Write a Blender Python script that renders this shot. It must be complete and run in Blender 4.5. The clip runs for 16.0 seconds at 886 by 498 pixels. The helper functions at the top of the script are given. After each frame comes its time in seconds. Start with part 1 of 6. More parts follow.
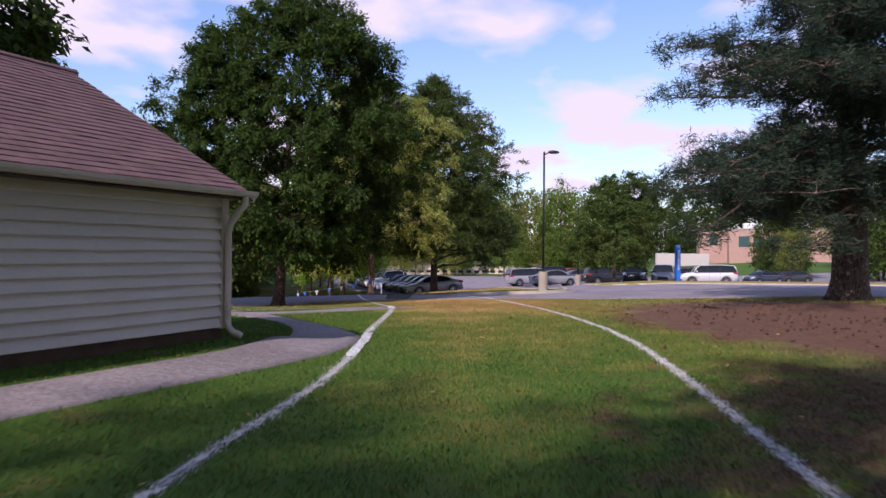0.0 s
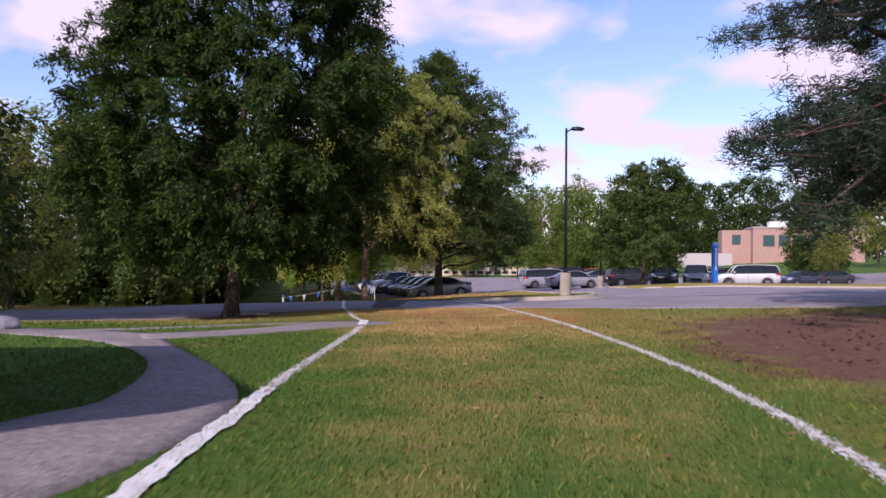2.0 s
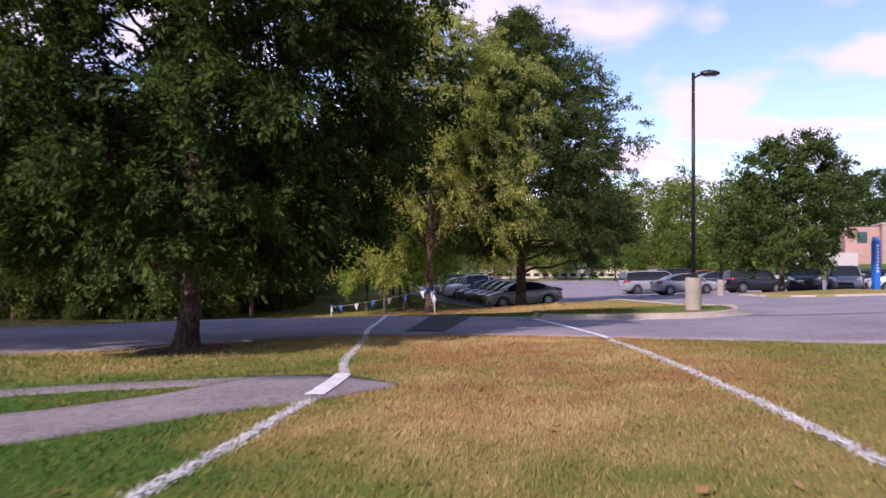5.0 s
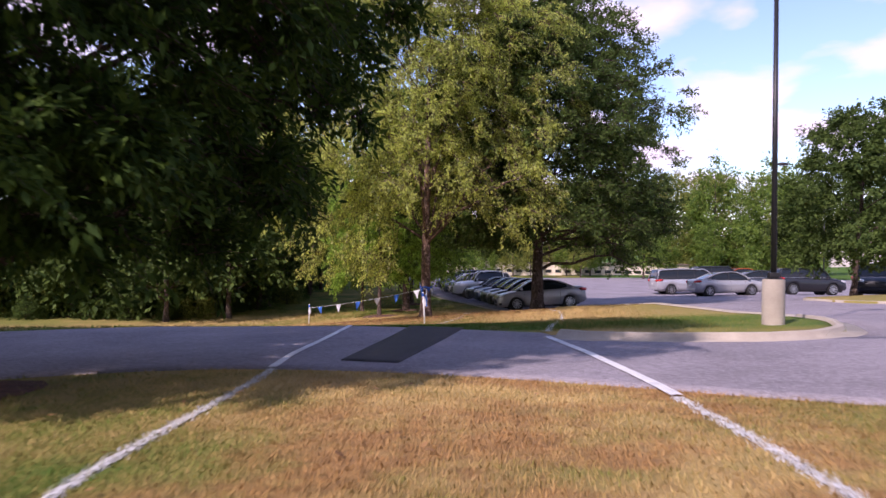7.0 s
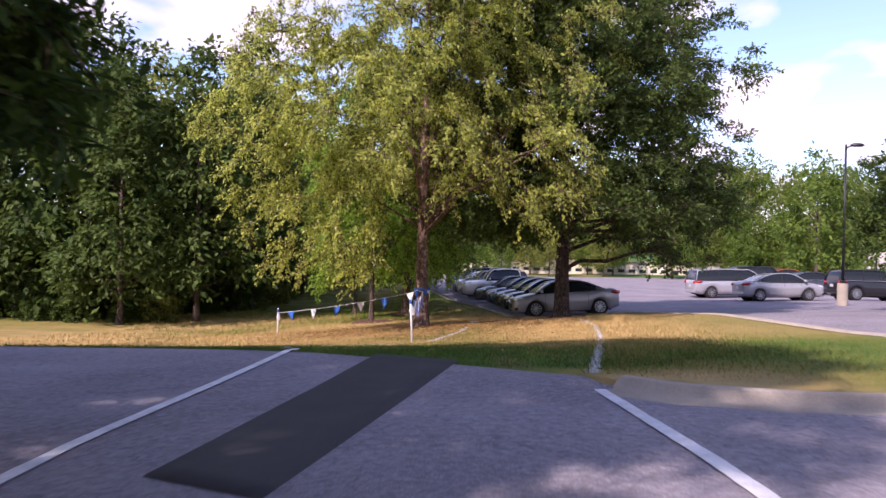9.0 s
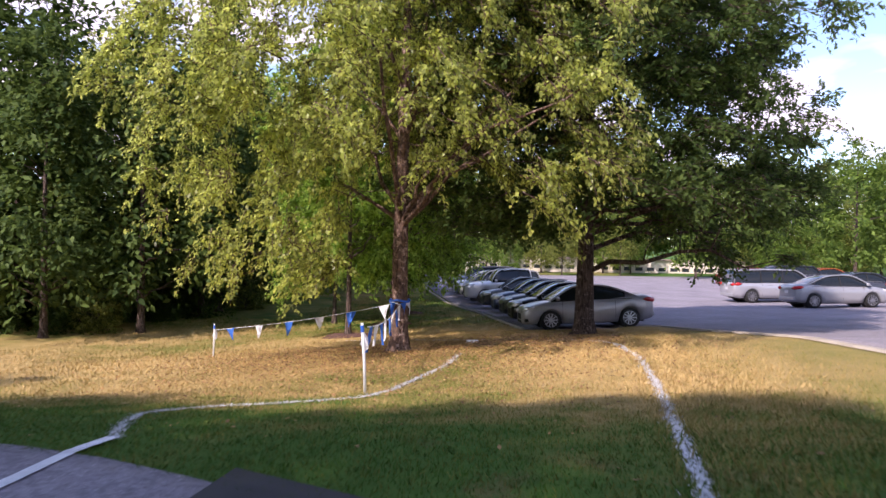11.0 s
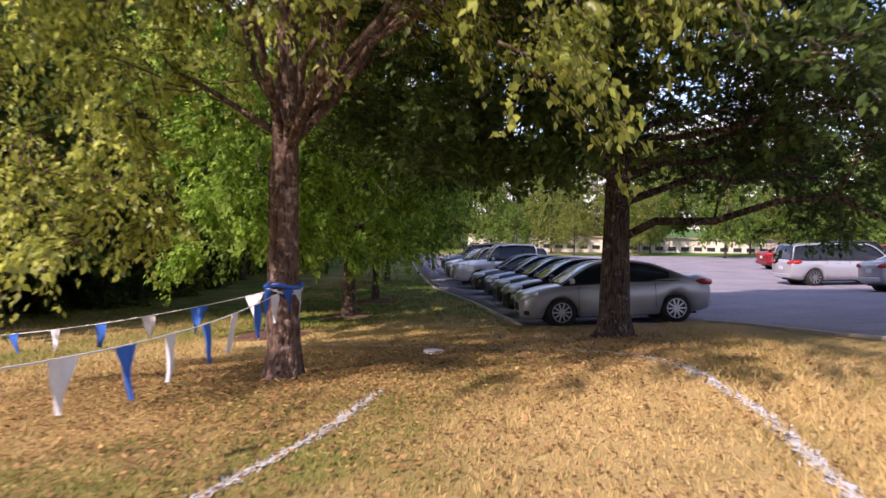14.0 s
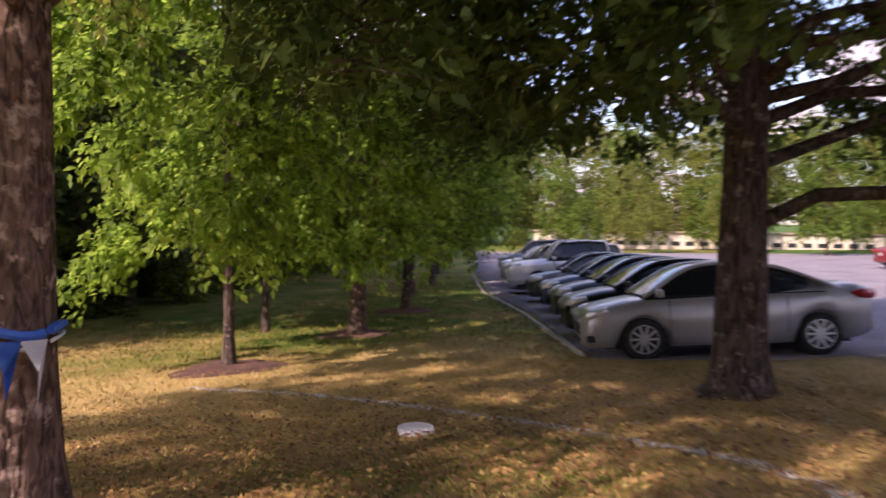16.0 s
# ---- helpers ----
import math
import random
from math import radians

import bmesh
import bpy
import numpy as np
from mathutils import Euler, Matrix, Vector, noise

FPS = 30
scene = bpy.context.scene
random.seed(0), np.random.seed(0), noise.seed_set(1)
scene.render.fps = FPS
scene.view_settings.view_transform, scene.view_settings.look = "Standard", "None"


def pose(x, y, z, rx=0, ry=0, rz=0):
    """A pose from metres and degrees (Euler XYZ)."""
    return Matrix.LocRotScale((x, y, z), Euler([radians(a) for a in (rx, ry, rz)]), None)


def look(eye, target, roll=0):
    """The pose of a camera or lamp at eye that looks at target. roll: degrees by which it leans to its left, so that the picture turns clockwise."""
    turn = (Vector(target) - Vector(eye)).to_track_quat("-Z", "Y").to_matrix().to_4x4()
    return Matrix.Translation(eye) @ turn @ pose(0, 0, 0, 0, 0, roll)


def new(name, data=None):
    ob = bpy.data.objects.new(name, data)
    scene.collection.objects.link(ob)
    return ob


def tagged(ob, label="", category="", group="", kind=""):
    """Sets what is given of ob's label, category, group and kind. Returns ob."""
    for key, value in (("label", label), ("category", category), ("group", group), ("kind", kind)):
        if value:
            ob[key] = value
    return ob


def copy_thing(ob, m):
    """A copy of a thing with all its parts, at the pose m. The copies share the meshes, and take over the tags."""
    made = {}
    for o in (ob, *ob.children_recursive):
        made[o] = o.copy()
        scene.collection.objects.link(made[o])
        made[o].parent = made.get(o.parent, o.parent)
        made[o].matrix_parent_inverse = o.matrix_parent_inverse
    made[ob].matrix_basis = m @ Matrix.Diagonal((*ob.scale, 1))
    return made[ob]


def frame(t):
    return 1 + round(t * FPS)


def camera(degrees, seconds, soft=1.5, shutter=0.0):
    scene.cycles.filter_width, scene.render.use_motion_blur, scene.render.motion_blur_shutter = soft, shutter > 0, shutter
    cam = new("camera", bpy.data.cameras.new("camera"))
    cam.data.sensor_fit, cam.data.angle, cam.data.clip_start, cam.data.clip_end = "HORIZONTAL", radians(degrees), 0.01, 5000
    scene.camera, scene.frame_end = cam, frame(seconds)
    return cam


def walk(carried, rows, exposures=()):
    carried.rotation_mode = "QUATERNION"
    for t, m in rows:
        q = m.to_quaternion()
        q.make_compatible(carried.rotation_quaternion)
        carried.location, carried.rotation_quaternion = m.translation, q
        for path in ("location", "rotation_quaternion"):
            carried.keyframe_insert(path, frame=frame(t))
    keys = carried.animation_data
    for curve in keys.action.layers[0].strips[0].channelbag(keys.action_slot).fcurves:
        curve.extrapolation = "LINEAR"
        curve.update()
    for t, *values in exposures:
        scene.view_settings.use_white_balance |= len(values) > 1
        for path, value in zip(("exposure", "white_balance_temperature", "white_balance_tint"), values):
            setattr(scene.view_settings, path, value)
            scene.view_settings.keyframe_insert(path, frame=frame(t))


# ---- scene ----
cam = camera(59.7, 16.0, shutter=0.5)
PATH = [
    (0, (0.105, 0.031, 1.639), (0.105, 2.031, 1.646), 0.5),
    (0.5, (0.186, 1.661, 1.601), (0.173, 3.661, 1.61), 0.3),
    (1, (0.261, 3.32, 1.542), (0.239, 5.32, 1.552), 0.4),
    (1.5, (0.408, 4.942, 1.5), (0.38, 6.942, 1.509), 0.5),
    (2, (0.582, 6.481, 1.496), (0.548, 8.481, 1.505), 0.4),
    (2.5, (0.716, 7.964, 1.495), (0.678, 9.964, 1.505), 0.5),
    (3, (0.821, 9.487, 1.482), (0.772, 11.486, 1.494), 0.4),
    (3.5, (0.862, 10.833, 1.459), (0.718, 12.827, 1.472), 0.5),
    (4, (0.871, 12.234, 1.418), (0.657, 14.222, 1.434), 0.4),
    (6.5, (1.044, 19.858, 1.307), (0.734, 21.834, 1.31), 0.3),
    (7, (0.997, 21.532, 1.252), (0.666, 23.505, 1.252), 0.6),
    (7.5, (0.887, 23.162, 1.21), (0.542, 25.132, 1.207), 0.7),
    (8, (0.745, 24.764, 1.159), (0.391, 26.732, 1.155), 0.9),
    (8.5, (0.579, 26.289, 1.109), (0.215, 28.255, 1.103), 1.1),
    (11, (-0.149, 33.917, 1.139), (-0.547, 35.877, 1.119), 1.3),
    (11.5, (-0.282, 35.174, 1.126), (-0.687, 37.133, 1.106), 1.3),
    (12, (-0.462, 36.468, 1.142), (-0.866, 38.427, 1.116), 1.4),
    (12.5, (-0.597, 37.79, 1.12), (-1.004, 39.748, 1.095), 1.4),
    (13, (-0.583, 39.196, 0.987), (-0.999, 41.152, 0.958), 1.2),
    (13.5, (-0.581, 40.725, 0.742), (-1.004, 42.679, 0.689), 1.2),
    (14, (-0.637, 42.079, 0.55), (-1.061, 44.032, 0.487), 1.0),
    (14.5, (-0.757, 43.553, 0.439), (-1.188, 45.505, 0.372), 0.9),
    (15, (-0.948, 44.98, 0.409), (-1.374, 46.93, 0.347), 0.7),
    (15.5, (-1.09, 46.34, 0.41), (-1.503, 48.286, 0.346), 0.8),
    (16, (-1.101, 47.728, 0.376), (-1.701, 49.626, 0.304), 0.6),
]
walk(cam, [(t, look(eye, target, roll)) for t, eye, target, roll in PATH],
     exposures=[(0, -.28, 5900, 29), (1.5, -.28, 5900, 31), (3, -.22, 5900, 33), (4.2, -.15, 5900, 33), (6.3, 0, 5950, 36), (8.5, .25, 6100, 36), (11, .41, 6000, 27), (13, .36, 6100, 28), (14.5, .36, 6300, 32), (16, .46, 6650, 36)])
# ---- world and light ----
SUN_EL, SUN_AZ = 39.0, math.atan2(-0.485, -0.875)          # where the sun stands, azimuth from +y to +x
world = bpy.data.worlds.new("sky"); scene.world = world; world.use_nodes = True
wt = world.node_tree; wt.nodes.clear()
def wnode(kind, **kw):
    n = wt.nodes.new(kind)
    for k, v in kw.items():
        n.inputs[k].default_value = v
    return n
w_out = wt.nodes.new("ShaderNodeOutputWorld")
w_sky = wt.nodes.new("ShaderNodeTexSky"); w_sky.sky_type = "NISHITA"; w_sky.sun_disc = False
w_sky.sun_elevation, w_sky.sun_rotation = radians(SUN_EL), SUN_AZ
w_sky.air_density, w_sky.dust_density, w_sky.ozone_density = 1.0, 0.6, 1.5
w_tc = wt.nodes.new("ShaderNodeTexCoord")
# a cloud deck: the view ray met with a plane overhead, so that clouds flatten towards the horizon
w_sep = wt.nodes.new("ShaderNodeSeparateXYZ"); wt.links.new(w_tc.outputs["Generated"], w_sep.inputs[0])
w_max = wt.nodes.new("ShaderNodeMath"); w_max.operation = "MAXIMUM"; w_max.inputs[1].default_value = 0.0
wt.links.new(w_sep.outputs["Z"], w_max.inputs[0])
w_add = wt.nodes.new("ShaderNodeMath"); w_add.operation = "ADD"; w_add.inputs[1].default_value = 0.16
wt.links.new(w_max.outputs[0], w_add.inputs[0])
w_div = wt.nodes.new("ShaderNodeVectorMath"); w_div.operation = "DIVIDE"
w_cmb = wt.nodes.new("ShaderNodeCombineXYZ")
for k in range(3):
    wt.links.new(w_add.outputs[0], w_cmb.inputs[k])
wt.links.new(w_tc.outputs["Generated"], w_div.inputs[0]); wt.links.new(w_cmb.outputs[0], w_div.inputs[1])
w_map = wt.nodes.new("ShaderNodeMapping"); w_map.inputs["Location"].default_value = (3.1, 0.35, 0.0)
w_map.inputs["Scale"].default_value = (1.0, 0.8, 1.0)
wt.links.new(w_div.outputs[0], w_map.inputs[0])
w_noise = wnode("ShaderNodeTexNoise", Scale=2.3, Detail=7.0, Roughness=0.42, Distortion=0.1)
wt.links.new(w_map.outputs[0], w_noise.inputs["Vector"])
w_ramp = wt.nodes.new("ShaderNodeValToRGB")
w_ramp.color_ramp.elements[0].position, w_ramp.color_ramp.elements[1].position = 0.48, 0.59
wt.links.new(w_noise.outputs["Fac"], w_ramp.inputs[0])
w_bg = wnode("ShaderNodeBackground", Strength=0.21); wt.links.new(w_sky.outputs[0], w_bg.inputs[0])
w_cloud = wnode("ShaderNodeBackground", Color=(1.0, 0.90, 0.96, 1), Strength=1.12)
w_mix = wt.nodes.new("ShaderNodeMixShader")
w_low = wt.nodes.new("ShaderNodeMapRange"); w_low.interpolation_type = "SMOOTHSTEP"          # a clear zenith, cumulus lower down
for k, v in ((1, 0.45), (2, 0.9), (3, 1.0), (4, 0.0)): w_low.inputs[k].default_value = v
wt.links.new(w_sep.outputs["Z"], w_low.inputs[0])
w_fac = wt.nodes.new("ShaderNodeMath"); w_fac.operation = "MULTIPLY"
wt.links.new(w_ramp.outputs[0], w_fac.inputs[0]); wt.links.new(w_low.outputs[0], w_fac.inputs[1])
wt.links.new(w_fac.outputs[0], w_mix.inputs[0]); wt.links.new(w_bg.outputs[0], w_mix.inputs[1]); wt.links.new(w_cloud.outputs[0], w_mix.inputs[2])
wt.links.new(w_mix.outputs[0], w_out.inputs[0])

sun = new("sun", bpy.data.lights.new("sun", "SUN"))
sun.data.energy, sun.data.angle, sun.data.color = 5.5, radians(1.2), (1.0, 0.88, 0.73)
SUN_DIR = Vector((math.sin(SUN_AZ) * math.cos(radians(SUN_EL)), math.cos(SUN_AZ) * math.cos(radians(SUN_EL)), math.sin(radians(SUN_EL))))
sun.matrix_world = look(SUN_DIR * 60, (0, 0, 0))
tagged(sun, "low warm sun behind the walker", "sun", kind="structure")

# ---- materials ----
def mat(name, color, rough=0.8, metal=0.0, var=0.25, scale=6.0, fine=60.0, bump=0.2, color2=None, dist=0.01, spec=None, coat=0.0):
    """A surface with two scales of colour variation and a fine bump; sizes in metres of the object."""
    m = bpy.data.materials.new(name); m.use_nodes = True
    nt = m.node_tree; bs = nt.nodes["Principled BSDF"]
    bs.inputs["Roughness"].default_value, bs.inputs["Metallic"].default_value = rough, metal
    if spec is not None:
        bs.inputs["Specular IOR Level"].default_value = spec
    bs.inputs["Coat Weight"].default_value = coat
    tc = nt.nodes.new("ShaderNodeTexCoord")
    a = nt.nodes.new("ShaderNodeTexNoise"); a.inputs["Scale"].default_value = scale; a.inputs["Detail"].default_value = 5
    b = nt.nodes.new("ShaderNodeTexNoise"); b.inputs["Scale"].default_value = fine; b.inputs["Detail"].default_value = 3
    for n in (a, b):
        nt.links.new(tc.outputs["Object"], n.inputs["Vector"])
    c2 = color2 or tuple(c * (1 - var) for c in color)
    hi = tuple(min(1, c * (1 + var * 0.5)) for c in color)
    r = nt.nodes.new("ShaderNodeValToRGB")
    r.color_ramp.elements[0].position, r.color_ramp.elements[1].position = 0.34, 0.66
    r.color_ramp.elements[0].color, r.color_ramp.elements[1].color = (*c2, 1), (*hi, 1)
    add = nt.nodes.new("ShaderNodeMix"); add.data_type = "FLOAT"; add.inputs[0].default_value = 0.42
    nt.links.new(a.outputs["Fac"], add.inputs[2]); nt.links.new(b.outputs["Fac"], add.inputs[3])
    nt.links.new(add.outputs[0], r.inputs[0]); nt.links.new(r.outputs[0], bs.inputs["Base Color"])
    if bump:
        bp = nt.nodes.new("ShaderNodeBump"); bp.inputs["Strength"].default_value, bp.inputs["Distance"].default_value = bump, dist
        nt.links.new(b.outputs["Fac"], bp.inputs["Height"]); nt.links.new(bp.outputs[0], bs.inputs["Normal"])
    return m

def leaf_mat(name, dark, light, trans=0.35, rough=0.55, spec=0.22):
    m = bpy.data.materials.new(name); m.use_nodes = True
    nt = m.node_tree; nt.nodes.clear()
    out = nt.nodes.new("ShaderNodeOutputMaterial")
    geo = nt.nodes.new("ShaderNodeNewGeometry")
    tc = nt.nodes.new("ShaderNodeTexCoord")
    nz = nt.nodes.new("ShaderNodeTexNoise"); nz.inputs["Scale"].default_value = 0.55; nz.inputs["Detail"].default_value = 3
    nt.links.new(tc.outputs["Object"], nz.inputs["Vector"])
    mx = nt.nodes.new("ShaderNodeMix"); mx.data_type = "FLOAT"; mx.inputs[0].default_value = 0.45
    nt.links.new(geo.outputs["Random Per Island"], mx.inputs[2]); nt.links.new(nz.outputs["Fac"], mx.inputs[3])
    r = nt.nodes.new("ShaderNodeValToRGB")
    r.color_ramp.elements[0].position, r.color_ramp.elements[1].position = 0.2, 0.8
    r.color_ramp.elements[0].color, r.color_ramp.elements[1].color = (*dark, 1), (*light, 1)
    nt.links.new(mx.outputs[0], r.inputs[0])
    bs = nt.nodes.new("ShaderNodeBsdfPrincipled"); bs.inputs["Roughness"].default_value = rough
    bs.inputs["Specular IOR Level"].default_value = spec
    tr = nt.nodes.new("ShaderNodeBsdfTranslucent")
    hs = nt.nodes.new("ShaderNodeHueSaturation"); hs.inputs["Value"].default_value = 1.5; hs.inputs["Hue"].default_value = 0.485
    nt.links.new(r.outputs[0], bs.inputs["Base Color"]); nt.links.new(r.outputs[0], hs.inputs["Color"]); nt.links.new(hs.outputs[0], tr.inputs[0])
    ms = nt.nodes.new("ShaderNodeMixShader"); ms.inputs[0].default_value = trans
    nt.links.new(bs.outputs[0], ms.inputs[1]); nt.links.new(tr.outputs[0], ms.inputs[2]); nt.links.new(ms.outputs[0], out.inputs[0])
    return m

def bark_mat(name, dark, light, patch, stretch=0.22, scale=9.0, share=0.62):
    """Bark: furrows drawn out along the trunk and paler patches where it has flaked."""
    m = bpy.data.materials.new(name); m.use_nodes = True
    nt = m.node_tree; bs = nt.nodes["Principled BSDF"]; bs.inputs["Roughness"].default_value = 0.95; bs.inputs["Specular IOR Level"].default_value = 0.15
    N, L = nt.nodes.new, nt.links.new
    tc = N("ShaderNodeTexCoord"); mp = N("ShaderNodeMapping"); mp.inputs["Scale"].default_value = (1, 1, stretch); L(tc.outputs["Object"], mp.inputs[0])
    a = N("ShaderNodeTexNoise"); a.inputs["Scale"].default_value = scale * 2.4; a.inputs["Detail"].default_value = 6; a.inputs["Distortion"].default_value = 0.8; L(mp.outputs[0], a.inputs["Vector"])
    v = N("ShaderNodeTexVoronoi"); v.feature = "DISTANCE_TO_EDGE"; v.inputs["Scale"].default_value = scale * 1.5; L(mp.outputs[0], v.inputs["Vector"])
    p = N("ShaderNodeTexNoise"); p.inputs["Scale"].default_value = scale * 0.9; p.inputs["Detail"].default_value = 5; p.inputs["Roughness"].default_value = 0.65; L(tc.outputs["Object"], p.inputs["Vector"])
    r = N("ShaderNodeValToRGB"); r.color_ramp.elements[0].position, r.color_ramp.elements[1].position = 0.38, 0.64
    r.color_ramp.elements[0].color, r.color_ramp.elements[1].color = (*dark, 1), (*light, 1); L(a.outputs["Fac"], r.inputs[0])
    q = N("ShaderNodeValToRGB"); q.color_ramp.elements[0].position, q.color_ramp.elements[1].position = share - 0.06, share + 0.03; L(p.outputs["Fac"], q.inputs[0])
    mx = N("ShaderNodeMix"); mx.data_type = "RGBA"; L(q.outputs[0], mx.inputs[0]); L(r.outputs[0], mx.inputs[6]); mx.inputs[7].default_value = (*patch, 1)
    L(mx.outputs[2], bs.inputs["Base Color"])
    h = N("ShaderNodeMath"); h.operation = "MINIMUM"; h.inputs[1].default_value = 0.16; L(v.outputs["Distance"], h.inputs[0])
    h2 = N("ShaderNodeMath"); h2.operation = "MULTIPLY_ADD"; h2.inputs[1].default_value = 3.0; L(h.outputs[0], h2.inputs[0]); L(a.outputs["Fac"], h2.inputs[2])
    bp = N("ShaderNodeBump"); bp.inputs["Strength"].default_value, bp.inputs["Distance"].default_value = 1.0, 0.035; L(h2.outputs[0], bp.inputs["Height"]); L(bp.outputs[0], bs.inputs["Normal"])
    return m

def grass_mat(name, blades):
    """Lawn colour by place: lush by the path, dry and tan towards and beyond the road, worn patches; the blades share it with the soil."""
    m = bpy.data.materials.new(name); m.use_nodes = True
    nt = m.node_tree; bs = nt.nodes["Principled BSDF"]; bs.inputs["Roughness"].default_value = 0.85
    bs.inputs["Specular IOR Level"].default_value = 0.15
    L, N = nt.links.new, nt.nodes.new
    pos = N("ShaderNodeTexCoord").outputs["Object"]
    sep = N("ShaderNodeSeparateXYZ"); L(pos, sep.inputs[0])
    def noise_of(scale, detail=4.0, rough=0.55):
        n = N("ShaderNodeTexNoise"); n.inputs["Scale"].default_value = scale; n.inputs["Detail"].default_value = detail
        n.inputs["Roughness"].default_value = rough; L(pos, n.inputs["Vector"]); return n.outputs["Fac"]
    def math_of(op, a, b=0.0, clamp=False):
        n = N("ShaderNodeMath"); n.operation = op; n.use_clamp = clamp
        for k, v in enumerate((a, b)):
            if isinstance(v, (int, float)): n.inputs[k].default_value = v
            else: L(v, n.inputs[k])
        return n.outputs[0]
    def span(v, a, b, c=0.0, d=1.0):
        n = N("ShaderNodeMapRange"); n.interpolation_type = "SMOOTHSTEP"
        L(v, n.inputs[0])
        for k, val in enumerate((a, b, c, d)): n.inputs[k + 1].default_value = val
        return n.outputs[0]
    X, Y = sep.outputs["X"], sep.outputs["Y"]
    big, mid, fin = noise_of(0.22), noise_of(1.3), noise_of(28.0, 3.0)
    dry = math_of("ADD", span(Y, 13.0, 27.0, 0.0, 0.72), math_of("MULTIPLY", math_of("SUBTRACT", big, 0.5), 1.5))
    dry = math_of("ADD", dry, math_of("MULTIPLY", math_of("SUBTRACT", mid, 0.5), 0.9))
    dry = math_of("MULTIPLY", dry, span(X, -28.0, -15.0, 0.35, 1.0))          # the strip by the woods stays green
    dry = math_of("MULTIPLY", dry, span(X, 0.8, 4.5, 1.0, 0.42))
    dry = math_of("ADD", dry, math_of("MULTIPLY", span(X, -1.5, 0.3, 0.0, 0.17), math_of("MULTIPLY", span(Y, 6.0, 12.0), span(Y, 20.0, 26.0, 1.0, 0.0))))
    lane = math_of("MULTIPLY", span(Y, 60.0, 66.0), 0.35)
    dry = math_of("SUBTRACT", dry, lane)
    dry = math_of("ADD", dry, math_of("MULTIPLY", span(Y, 43.0, 46.5), span(Y, 58.0, 62.0, 0.17, 0.0)))          # parched under the birch and the oak
    verge = math_of("MULTIPLY", math_of("MULTIPLY", span(Y, 37.0, 38.5), span(math_of("ADD", Y, math_of("MULTIPLY", math_of("SUBTRACT", mid, 0.5), 3.0)), 41.5, 45.0, 1.0, 0.0)), math_of("MULTIPLY", span(X, 0.0, 4.0, 0.55, 0.2), span(X, -16.0, -9.0)))
    side = math_of("MULTIPLY", span(X, -2.6, -0.7, 0.6, 0.0), span(Y, 20.0, 31.0, 1.0, 0.22))          # lush by the house; the darker green also stands in for shade there
    dry = math_of("SUBTRACT", math_of("SUBTRACT", dry, verge), side, True)
    def ramp(v, *stops):
        r = N("ShaderNodeValToRGB"); e = r.color_ramp.elements
        while len(e) < len(stops): e.new(0.5)
        for el, (p, c) in zip(e, stops): el.position, el.color = p, (*c, 1)
        L(v, r.inputs[0]); return r.outputs[0]
    fine = math_of("ADD", dry, math_of("MULTIPLY", math_of("SUBTRACT", fin, 0.5), 0.5), True)
    if blades:
        geo = N("ShaderNodeNewGeometry")
        fine = math_of("ADD", dry, math_of("MULTIPLY", math_of("SUBTRACT", geo.outputs["Random Per Island"], 0.5), 0.6), True)
    col = ramp(fine, (0.0, (0.058, 0.128, 0.018)), (0.33, (0.185, 0.185, 0.042)), (0.6, (0.32, 0.24, 0.085)), (1.0, (0.49, 0.35, 0.145)))
    # rusty scorched turf between the path and the road
    burnt = math_of("MULTIPLY", math_of("MULTIPLY", span(Y, 19.0, 24.0), span(Y, 33.0, 36.0, 1.0, 0.0)), math_of("MULTIPLY", span(X, -3.0, -0.5), span(X, 2.5, 5.0, 1.0, 0.2)))
    burnt = math_of("MULTIPLY", burnt, span(noise_of(0.8, 5.0, 0.65), 0.40, 0.62))
    rust = ramp(noise_of(6.0, 5.0, 0.7), (0.3, (0.17, 0.085, 0.04)), (0.7, (0.42, 0.235, 0.09)))
    mb = N("ShaderNodeMix"); mb.data_type = "RGBA"; L(math_of("MULTIPLY", burnt, 0.8), mb.inputs[0]); L(col, mb.inputs[6]); L(rust, mb.inputs[7]); col = mb.outputs[2]
    # thin brown patches of worn turf
    worn = span(math_of("ADD", noise_of(0.55, 5.0, 0.6), math_of("MULTIPLY", math_of("SUBTRACT", fin, 0.5), 0.25)), 0.60, 0.70, 0.0, 0.55)
    mw = N("ShaderNodeMix"); mw.data_type = "RGBA"; L(worn, mw.inputs[0]); L(col, mw.inputs[6]); mw.inputs[7].default_value = (0.20, 0.135, 0.06, 1); col = mw.outputs[2]
    # bare reddish soil under the pine
    dx, dy = math_of("SUBTRACT", X, 9.4), math_of("SUBTRACT", Y, 17.0)
    d = math_of("ADD", math_of("POWER", math_of("DIVIDE", dx, 5.5), 2.0), math_of("POWER", math_of("DIVIDE", dy, 8.6), 2.0))
    bare = span(math_of("ADD", d, math_of("MULTIPLY", math_of("SUBTRACT", mid, 0.5), 1.3)), 0.62, 1.15, 1.0, 0.0)
    ex, ey = math_of("SUBTRACT", X, 6.6), math_of("SUBTRACT", Y, 4.8)
    e2 = math_of("ADD", math_of("POWER", math_of("DIVIDE", ex, 4.9), 2.0), math_of("POWER", math_of("DIVIDE", ey, 5.6), 2.0))
    bare2 = span(math_of("ADD", e2, math_of("MULTIPLY", math_of("SUBTRACT", noise_of(2.4), 0.5), 3.0)), 0.4, 1.3, 0.8, 0.0)
    bare = math_of("MAXIMUM", bare, bare2)
